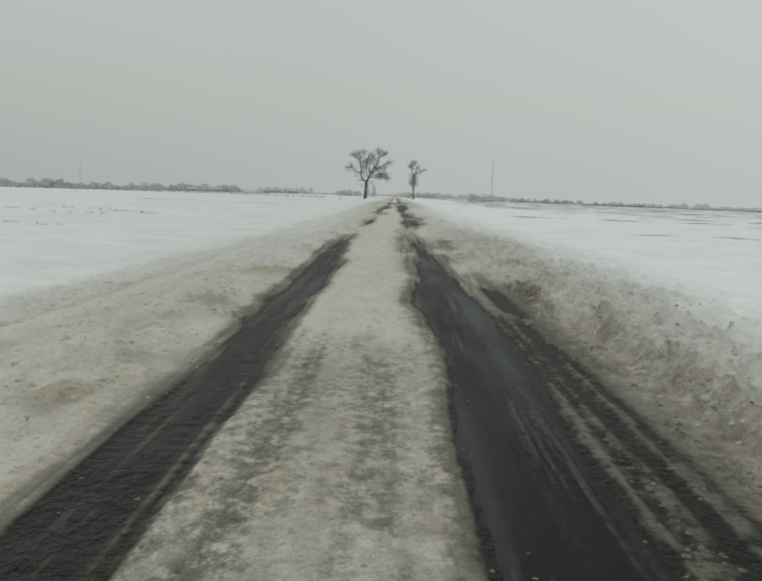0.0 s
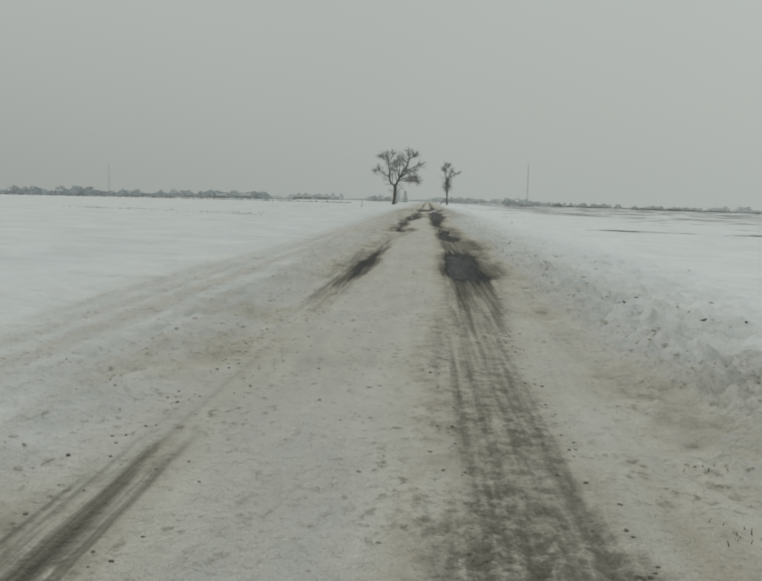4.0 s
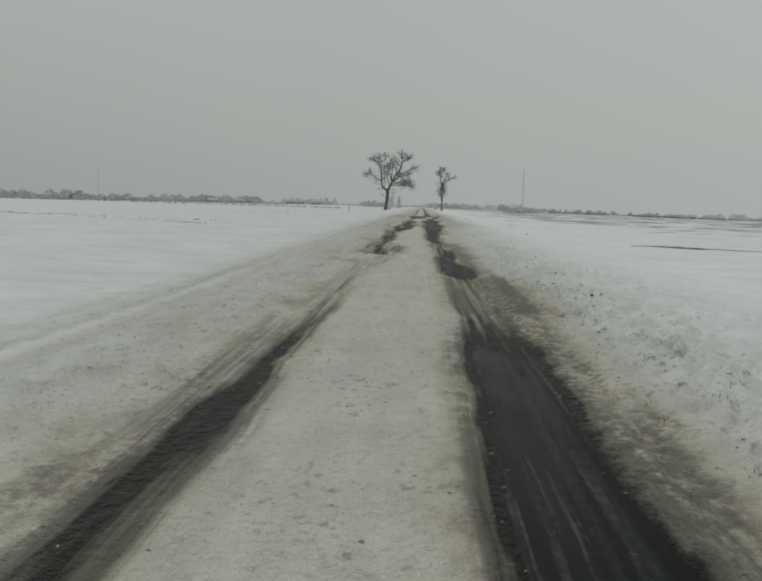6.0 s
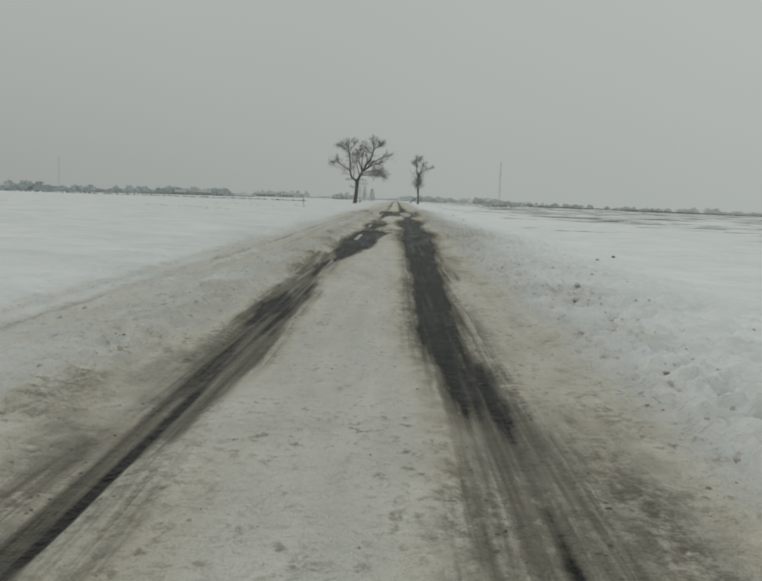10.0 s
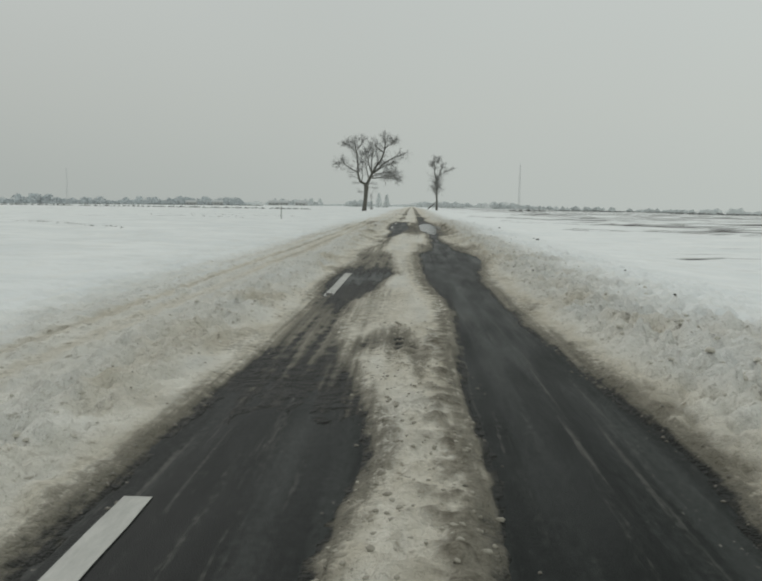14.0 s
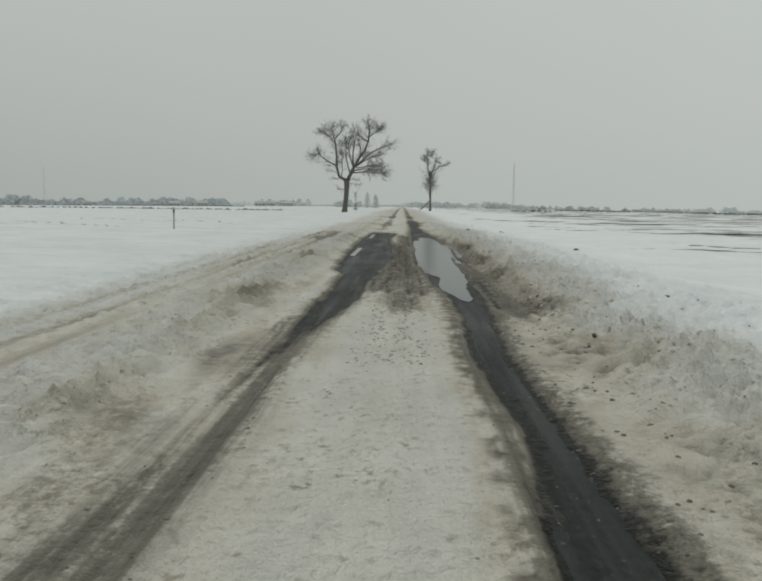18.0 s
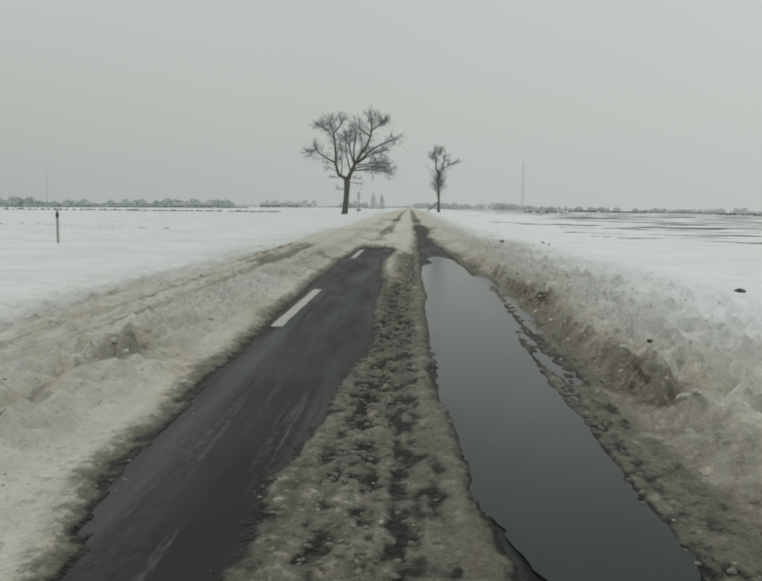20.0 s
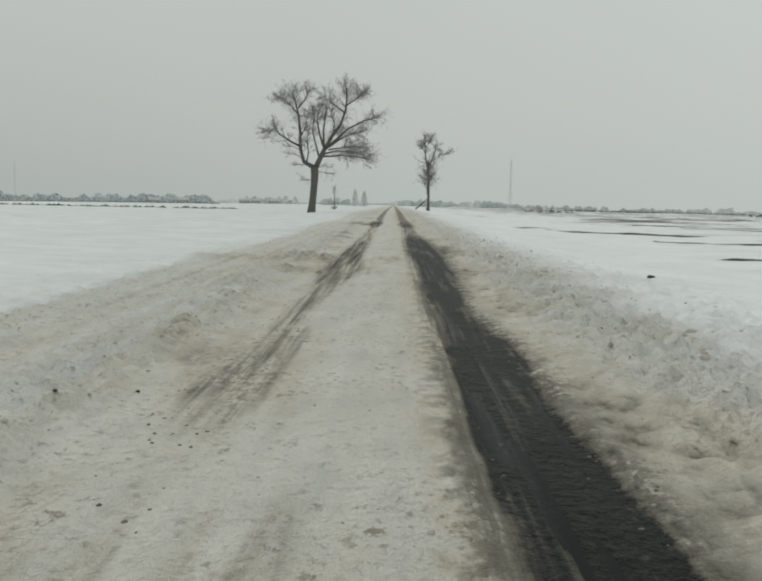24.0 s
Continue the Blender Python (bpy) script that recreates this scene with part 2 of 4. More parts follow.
def asphalt_material():
    m, n, l, p = material("wet_asphalt")
    grain = noise_node(n, l, 140, 3)
    patch = noise_node(n, l, 1.1, 5, (2.2, 0.35, 1))
    lane = noise_node(n, l, 11, 5, (1.0, 0.03, 1), 0.62)
    tone = math_node(n, l, "ADD", math_node(n, l, "MULTIPLY", grain.outputs["Fac"], 0.35), math_node(n, l, "ADD", math_node(n, l, "MULTIPLY", patch.outputs["Fac"], 0.3), math_node(n, l, "MULTIPLY", lane.outputs["Fac"], 0.35)))
    r = ramp_node(n, l, tone, [(0.32, (0.0035, 0.005, 0.0045)), (0.55, (0.0065, 0.009, 0.0078)), (0.72, (0.018, 0.022, 0.0195))])
    rag = noise_node(n, l, 26, 4, (1, 0.5, 1))
    film = math_node(n, l, "ADD", math_node(n, l, "MULTIPLY", lane.outputs["Fac"], 0.7), math_node(n, l, "ADD", math_node(n, l, "MULTIPLY", rag.outputs["Fac"], 0.2), math_node(n, l, "MULTIPLY", patch.outputs["Fac"], 0.12)))
    col = mix_node(n, l, math_node(n, l, "MULTIPLY", span_node(n, l, film, 0.55, 0.69), 0.75), r.outputs[0], (0.13, 0.126, 0.112))
    # broad dull bands where the wheels have dragged slush
    band = noise_node(n, l, 3.6, 4, (1.0, 0.018, 1), 0.6)
    col = mix_node(n, l, math_node(n, l, "MULTIPLY", span_node(n, l, math_node(n, l, "ADD", math_node(n, l, "MULTIPLY", band.outputs["Fac"], 0.8), math_node(n, l, "MULTIPLY", rag.outputs["Fac"], 0.2)), 0.46, 0.64), 0.7), col, (0.050, 0.056, 0.052))
    bits = noise_node(n, l, 30, 3, (1.0, 0.6, 1), 0.6)
    col = mix_node(n, l, math_node(n, l, "MULTIPLY", span_node(n, l, bits.outputs["Fac"], 0.64, 0.72), span_node(n, l, band.outputs["Fac"], 0.48, 0.62)), col, (0.20, 0.19, 0.165))
    l.new(col, p.inputs["Base Color"])
    rr = n.new("ShaderNodeMapRange")
    rr.inputs["From Min"].default_value, rr.inputs["From Max"].default_value = 0.35, 0.65
    rr.inputs["To Min"].default_value, rr.inputs["To Max"].default_value = 0.38, 0.55
    l.new(patch.outputs["Fac"], rr.inputs["Value"])
    l.new(rr.outputs["Result"], p.inputs["Roughness"])
    p.inputs["Specular IOR Level"].default_value = 0.085
    bump_node(n, l, p, grain.outputs["Fac"], 0.5, 0.006)
    return m


def water_material():
    m, n, l, p = material("meltwater")
    t = noise_node(n, l, 0.9, 4, (1.5, 0.5, 1))
    r = ramp_node(n, l, t.outputs["Fac"], [(0.3, (0.024, 0.028, 0.029)), (0.7, (0.038, 0.042, 0.042))])
    l.new(r.outputs[0], p.inputs["Base Color"])
    p.inputs["Roughness"].default_value = 0.16
    p.inputs["Specular IOR Level"].default_value = 0.26
    p.inputs["IOR"].default_value = 1.333
    rip = noise_node(n, l, 9, 3)
    bump_node(n, l, p, rip.outputs["Fac"], 0.18, 0.006)
    return m


SNOW = snow_material()
ASPHALT = asphalt_material()
WATER = water_material()
PAINT = plain_material("road_paint", (0.33, 0.33, 0.305), (0.52, 0.52, 0.48), 9, 0.6, (1, 0.3, 1), 0.2, 0.002)
BARK = plain_material("bark", (0.075, 0.074, 0.064), (0.19, 0.185, 0.16), 3.5, 0.9, (3, 3, 0.6), 0.9, 0.05)
# frosted shoots, their grey raised a little further to paint in haze
TWIG = plain_material("frosted_hazed_twigs", (0.20, 0.20, 0.19), (0.37, 0.375, 0.365), 1.2, 0.9)
# distant woods, scrub and hedge: haze is put into their pale bluish grey
HAZE_PALE = plain_material("hazed_far_scrub", (0.68, 0.715, 0.715), (0.76, 0.79, 0.79), 0.05, 0.95, bump=0.0)
HEDGE = plain_material("hazed_far_hedge", (0.60, 0.645, 0.66), (0.69, 0.73, 0.745), 0.06, 0.95, bump=0.0)
IVY = plain_material("ivy_leaf", (0.10, 0.108, 0.092), (0.20, 0.21, 0.185), 2.0, 0.7)
SOIL = plain_material("frozen_soil", (0.035, 0.031, 0.026), (0.10, 0.09, 0.074), 20, 0.85, bump=0.6, dist=0.02)
RIDGECLOD = plain_material("brown_slush_crumb", (0.20, 0.182, 0.14), (0.50, 0.472, 0.40), 14, 0.6, bump=0.5, dist=0.01)
CLOD = plain_material("dirty_ice", (0.40, 0.373, 0.31), (0.70, 0.675, 0.60), 14, 0.6, bump=0.5, dist=0.01)
WETCLOD = plain_material("wet_slush_clump", (0.065, 0.058, 0.045), (0.26, 0.24, 0.195), 16, 0.5, bump=0.5, dist=0.01)
GRASS = plain_material("dead_grass", (0.07, 0.075, 0.03), (0.20, 0.18, 0.09), 8, 0.85)
STEEL = plain_material("galvanised_steel", (0.52, 0.545, 0.54), (0.62, 0.64, 0.635), 0.5, 0.6, bump=0.0)
EARTHBANK = plain_material("ditch_earth", (0.12, 0.125, 0.12), (0.22, 0.225, 0.215), 0.5, 0.9, bump=0.0)
POST = plain_material("weathered_post", (0.30, 0.31, 0.30), (0.45, 0.45, 0.43), 6, 0.8, (1, 1, 0.3))
PLASTER = plain_material("far_plaster", (0.40, 0.41, 0.40), (0.52, 0.53, 0.51), 0.4, 0.9, bump=0.1)
# roof snow, greyed in its colour to stand for haze over the village
ROOFSNOW = plain_material("roof_snow", (0.50, 0.52, 0.52), (0.58, 0.60, 0.60), 0.6, 0.8, bump=0.1)
PANE = plain_material("far_window", (0.10, 0.11, 0.115), (0.18, 0.19, 0.195), 1.0, 0.2, bump=0.0)

# ---- shape helpers ----
def smooth(a, b, x):
    t = np.clip((x - a) / (b - a), 0.0, 1.0)
    return t * t * (3 - 2 * t)


def lattice(ix, iy, seed):
    h = (ix.astype(np.int64) * 374761393 + iy.astype(np.int64) * 668265263 + seed * 974711) & 0x7FFFFFFF
    h = ((h ^ (h >> 13)) * 1274126177) & 0x7FFFFFFF
    h = h ^ (h >> 16)
    return (h & 0xFFFF) / 65535.0


def value_noise(x, y, seed):
    """Smooth gradient noise, about 0 to 1 with mean 0.5, turned off the axes."""
    x, y = 0.829 * x - 0.559 * y, 0.559 * x + 0.829 * y
    fx, fy = np.floor(x), np.floor(y)
    u, v = x - fx, y - fy

    def corner(dx, dy):
        a = lattice(fx + dx, fy + dy, seed) * (2 * math.pi)
        return np.cos(a) * (u - dx) + np.sin(a) * (v - dy)

    su, sv = u * u * u * (u * (u * 6 - 15) + 10), v * v * v * (v * (v * 6 - 15) + 10)
    n = (corner(0, 0) * (1 - su) + corner(1, 0) * su) * (1 - sv) + (corner(0, 1) * (1 - su) + corner(1, 1) * su) * sv
    return np.clip(0.5 + 0.78 * n, 0, 1)


def fractal(x, y, seed, octaves=3):
    total, amp, norm = 0.0, 1.0, 0.0
    for i in range(octaves):
        total = total + amp * value_noise(x * 2.03 ** i, y * 2.03 ** i, seed + i * 17)
        norm += amp
        amp *= 0.5
    return total / norm


def part(name, bm, mat, parent=None, label=""):
    """One bmesh as one mesh object, under its thing if one is given."""
    me = bpy.data.meshes.new(name)
    bm.to_mesh(me)
    bm.free()
    me.materials.append(mat)
    ob = new(name, me)
    ob.parent = parent
    if label:
        tagged(ob, label)
    return ob


def raw_mesh(name, verts, faces, mat, parent=None, smooth_faces=False):
    me = bpy.data.meshes.new(name)
    me.from_pydata(verts, [], faces)
    me.materials.append(mat)
    if smooth_faces:
        me.polygons.foreach_set("use_smooth", [True] * len(me.polygons))
    me.update()
    ob = new(name, me)
    ob.parent = parent
    return ob


def tube(verts, faces, points, radii, sides):
    """Add a tapered tube along points to the vertex and face lists."""
    start = len(verts)
    for i, p in enumerate(points):
        a = points[max(i - 1, 0)]
        b = points[min(i + 1, len(points) - 1)]
        way = (Vector(b) - Vector(a)).normalized()
        side = way.cross(Vector((0.31, 0.95, 0.07))).normalized()
        up = way.cross(side)
        for k in range(sides):
            an = 2 * math.pi * k / sides
            verts.append(tuple(Vector(p) + radii[i] * (side * math.cos(an) + up * math.sin(an))))
    for i in range(len(points) - 1):
        for k in range(sides):
            o, q = start + i * sides, start + (i + 1) * sides
            faces.append((o + k, o + (k + 1) % sides, q + (k + 1) % sides, q + k))
    faces.append(tuple(start + (len(points) - 1) * sides + k for k in range(sides)))
    faces.append(tuple(start + sides - 1 - k for k in range(sides)))

# ---- the road's state along its length (metres from the start) ----
LEFT_Y = [-8, 4.2, 5.3, 7.2, 9.8, 10.9, 12.7, 15.5, 16.6, 18.5, 21.3, 22.5, 24.5, 27, 31, 35.5, 37.3, 39.1, 41, 42, 43.2, 45.2, 48, 51.2, 53, 55.6, 56.2, 57, 60.1, 61.1,
          62.8, 66, 67.8, 69.8, 73.3, 74.5, 76.5, 81, 83.5, 86.4, 87.6, 89.6, 91, 93.1, 94.3, 96.3, 98, 99.7, 100.8, 102.6, 104.5, 106.4, 107.5, 109.5, 112.9, 114.2,
          116.2, 119.2, 120.3, 122.3, 126.4, 128, 131.6, 135, 138, 141, 144.2, 147.2, 148.8, 149.9, 151.2, 152.5, 154, 155.2, 157, 159, 162, 165, 170, 176, 182, 192,
          197, 202, 206, 300]
LEFT_A = [-1.49, -1.49, -1.45, -1.5, -1.58, -1.5, -1.54, -1.56, -1.62, -1.7, -1.67, -1.68, -1.6, -1.55, -1.5, -1.45, -1.45, -1.47, -1.35, -1.32, -1.26, -1.3, -1.26,
          -1.15, -1.1, -1.2, -1.33, -1.36, -1.44, -1.48, -1.44, -1.5, -1.6, -1.65, -1.52, -1.59, -1.4, -1.56, -1.6, -1.55, -1.45, -1.5, -1.45, -1.37, -1.42, -1.42,
          -1.48, -1.5, -1.48, -1.42, -1.4, -1.49, -1.5, -1.5, -1.15, -1.3, -1.15, -1.16, -1.16, -1.09, -1.06, -1.31, -1.4, -1.48, -1.53, -1.51, -1.5, -1.47, -1.45,
          -1.41, -1.36, -1.31, -1.25, -1.38, -1.19, -1.23, -1.26, -1.45, -1.35, -1.25, -1.25, -1.25, -1.45, -1.45, -1.25, -1.25]
LEFT_B = [-0.93, -0.93, -0.86, -0.99, -1.07, -1.01, -1.01, -0.96, -1.16, -1.16, -1.21, -1.26, -1.16, -1.16, -1.16, -1.21, -1.08, -1.02, -1.14, -1.16, -1.09, -1.06,
          -1.18, -1.06, -0.76, -0.56, -0.9, -0.98, -1.26, -1.28, -1.21, -1.01, -1.11, -1.06, -1.32, -1.3, -1.11, -0.66, -0.62, -0.58, -0.45, -0.25, -0.4, -0.75, -0.83,
          -0.8, -0.6, -0.53, -0.36, -0.45, -0.5, -0.57, -0.75, -0.9, -0.93, -0.89, -0.87, -0.88, -0.79, -0.62, -0.46, -0.41, -0.1, -0.26, -0.25, -0.43, -0.41, -0.29,
          -0.31, -0.42, -0.56, -0.96, -1.05, -1.02, -0.96, -1.03, -0.82, -0.6, -0.8, -0.8, -0.8, -0.8, -0.7, -0.7, -0.8, -0.8]
LEFT_S = [0.78, 0.78, 0.78, 0.8, 0.92, 0.92, 0.87, 0.78, 0.82, 0.72, 0.65, 0.6, 0.4, 0.15, 0.1, 0.5, 0.68, 0.75, 0.75, 0.8, 0.6, 0.35, 0.3, 0.27, 0.2, 0.15, 0.55, 0.7,
          0.82, 0.7, 0.62, 0.6, 0.62, 0.62, 0.62, 0.67, 0.72, 0.8, 0.97, 1, 1, 1, 0.82, 0.6, 0.52, 0.66, 0.78, 0.92, 0.87, 0.57, 0.45, 0.57, 0.42, 0.28, 0.4, 0.45, 0.45,
          0.62, 0.72, 0.92, 0.94, 0.97, 1, 1, 1, 1, 1, 1, 1, 0.7, 0.3, 0.12, 0.12, 0.28, 0.36, 0.3, 0.2, 0.32, 0.5, 0.42, 0.2, 0.2, 0.62, 0.6, 0.36, 0.4]
RIGHT_Y = [-8, 4.2, 5.3, 7.2, 9.8, 10.9, 12.7, 14, 15.5, 16.6, 18.5, 20, 21.3, 22.5, 24.5, 26.5, 30, 33, 35.3, 36.3, 37, 39.1, 41, 42, 43.2, 45.2, 47, 49.2, 50.2, 51.2,
          52.5, 54, 55, 56.7, 58, 60.1, 61.1, 62.8, 64.3, 66.7, 67.8, 69.8, 73.5, 76.5, 81, 86.4, 87.6, 89.6, 93.1, 94.3, 96.3, 99.7, 100.8, 102.6, 104.5, 106.4, 107.5,
          109.5, 111, 112.9, 114.2, 116.2, 119.2, 120.3, 122.3, 126.4, 129, 131.6, 135, 137.7, 140.8, 144.1, 147.2, 149.9, 151.8, 154.3, 155.5, 157.6, 160, 165, 172,
          178, 184, 190, 196, 202, 210, 300]
RIGHT_A = [0.39, 0.39, 0.44, 0.45, 0.25, 0.29, 0.44, 0.42, 0.46, 0.56, 0.5, 0.4, 0.37, 0.5, 0.3, 0.2, 0.05, 0.35, 0.41, 0.45, 0.41, 0.41, 0.41, 0.41, 0.54, 0.6, 0.65,
          0.61, 0.52, 0.52, 0.5, 0.49, 0.5, 0.54, 0.5, 0.5, 0.5, 0.45, 0.42, 0.24, 0.27, 0.25, 0.29, 0.28, 0.3, 0.28, 0.26, 0.34, 0.4, 0.46, 0.45, 0.22, 0.22, 0.18,
          0.16, 0.18, 0.14, 0.58, 0.62, 0.67, 0.67, 0.75, 0.72, 0.77, 0.79, 0.57, 0.44, 0.37, 0.44, 0.43, 0.43, 0.47, 0.47, 0.44, 0.5, 0.47, 0.5, 0.48, 0.49, 0.5, 0.5,
          0.5, 0.5, 0.5, 0.45, 0.45, 0.4, 0.4]
RIGHT_B = [1.13, 1.13, 1.17, 1.2, 1.14, 1.02, 1.05, 1, 0.93, 0.92, 0.86, 0.9, 0.92, 0.84, 0.9, 0.8, 0.8, 1, 1.1, 1.12, 1.17, 1.1, 1.15, 1.18, 1.14, 1.2, 0.95, 1.03,
          1.15, 1.2, 1.1, 0.82, 0.88, 1, 1.05, 0.7, 0.76, 0.9, 0.86, 0.7, 0.74, 0.78, 0.91, 0.9, 1.15, 1.25, 1.34, 1.5, 1.35, 1.26, 1.25, 1.2, 1.3, 1.44, 1.7, 1.85,
          1.65, 1.3, 1.25, 1.27, 1.14, 1.06, 1.07, 1.13, 1.22, 1.29, 1.3, 1.35, 1.55, 1.48, 1.45, 1.42, 1.31, 1.27, 1.19, 1.15, 1.13, 1.16, 1.01, 1.25, 1.3, 1.25, 1.1,
          1.1, 1.15, 1.1, 1, 1]
RIGHT_S = [1, 1, 1, 1, 1, 1, 0.97, 0.97, 1, 0.92, 0.68, 0.62, 0.64, 0.66, 0.44, 0.24, 0.2, 0.3, 0.42, 0.66, 1, 1, 0.92, 0.94, 0.68, 0.38, 0.32, 0.5, 0.84, 0.88, 0.86,
          0.9, 0.9, 0.74, 0.64, 0.62, 0.57, 0.37, 0.67, 0.78, 0.78, 0.78, 0.78, 0.8, 0.88, 1, 1, 1, 1, 1, 0.93, 1, 1, 1, 1, 1, 1, 1, 1, 1, 0.98, 0.9, 1, 1, 1, 1, 1, 1,
          1, 1, 1, 1, 1, 0.98, 0.84, 0.87, 0.82, 0.72, 0.68, 0.7, 0.85, 0.8, 0.38, 0.3, 0.7, 0.55, 0.4, 0.4]
# further thin spots: from, to, left edge, right edge, bareness
THIN_START = [(1, 7.5, -0.95, 0.3, 0.24), (0, 6.8, -0.78, -0.5, 0.44), (2, 6.5, -0.25, 0.1, 0.34), (-8, 9, 1.13, 2.1, 0.68), (8.6, 11.6, 1.25, 1.77, 0.78), (9.5, 14, 1.0, 1.55, 0.36), (12.5, 18, 0.22, 0.6, 0.5), (15.5, 18, 0.5, 1.3, 0.42),
              (18, 26, 0.05, 1.0, 0.40), (19.5, 24, 0.9, 1.6, 0.34), (36.5, 40, 1.1, 1.5, 0.42), (41, 44, 1.1, 1.5, 0.36), (35, 44, -1.75, -1.1, 0.30), (44, 54, -1.6, -1.05, 0.22), (44.2, 50, 0.45, 1.7, 0.44)]
THIN_HALF = [(46, 49, 1.2, 1.8, 0.28), (50, 62, 0.9, 1.3, 0.42), (56.3, 61, -0.95, -0.55, 0.45), (55.5, 58, -1.7, -1.35, 0.30), (58, 63, -1.75, -0.95, 0.34), (59.5, 63, 0.23, 0.55, 0.34), (59, 64, 0.7, 1.3, 0.36),
             (65, 70, 0.7, 1.0, 0.36), (72, 78, -1.85, -1.1, 0.42), (72, 80, 0.9, 1.15, 0.40), (91.8, 93.4, -1.0, 0.05, 0.5), (93.4, 98, -0.85, -0.3, 0.28), (104, 109, -1.6, -0.5, 0.24), (108.5, 113, 0.15, 0.6, 0.42)]
THIN_END = [(107.5, 112, 1.25, 1.85, 0.55), (112, 117, -1.5, -0.75, 0.26), (117.5, 120.5, -1.35, -0.8, 0.42), (121.3, 124, -0.15, 0.3, 0.5), (123.5, 129, -0.55, 0.47, 0.55), (121, 130, 1.1, 1.9, 0.56),
            (128, 137, -0.25, 0.3, 0.6), (129.5, 140, 1.1, 1.85, 0.76), (137, 146, 0.05, 0.5, 0.55), (150, 153, -1.5, -0.3, 0.25), (154.5, 158, -1.25, -0.8, 0.30), (142, 145.5, -3.6, -2.8, 0.42), (148.5, 151.5, -3.7, -2.7, 0.33),
            (167, 170.5, -2.9, -1.2, 0.25), (167.6, 169.4, -4.6, 1.6, 0.2), (195, 199.5, -2.6, -1.2, 0.35), (171, 174, 1.2, 1.75, 0.5), (164, 167, -1.6, -0.4, 0.25)]


# wind-bared plough ridges of the field: from x, y to x, y, half width
FURROWS = [(9.4, 71.2, 22, 66.5, 0.6), (13, 163, 32, 156, 0.6), (8.0, 141.3, 28, 139.0, 0.55), (8.6, 198, 17, 191.5, 2.0), (11.2, 186.5, 24, 177, 1.4), (9.6, 173.6, 22, 170, 0.8), (11, 146, 24, 131, 0.5), (11, 39, 22, 36, 0.35), (2.2, 189, 3.2, 184.5, 0.45), (12.1, 219, 24, 208, 0.9), (9.3, 168.4, 13, 165.5, 0.4), (30, 250, 70, 236, 1.2)]


def track(x, y, ys, a, b, s, soft):
    xa, xb, st = np.interp(y, ys, a), np.interp(y, ys, b), np.interp(y, ys, s)
    st = st + 0.09 * smooth(0.1, 0.2, st) * (1 - smooth(0.3, 0.6, st))
    wob = (fractal(y * 0.8, x * 0 + 3.0, 5, 3) - 0.5) * 0.14
    return smooth(xa + wob - soft, xa + wob + soft * 0.7, x) * (1 - smooth(xb + wob - soft * 0.7, xb + wob + soft, x)) * st


def rise(y):
    """The land and the road climb a little towards the trees."""
    return 0.45 * smooth(165, 265, y)


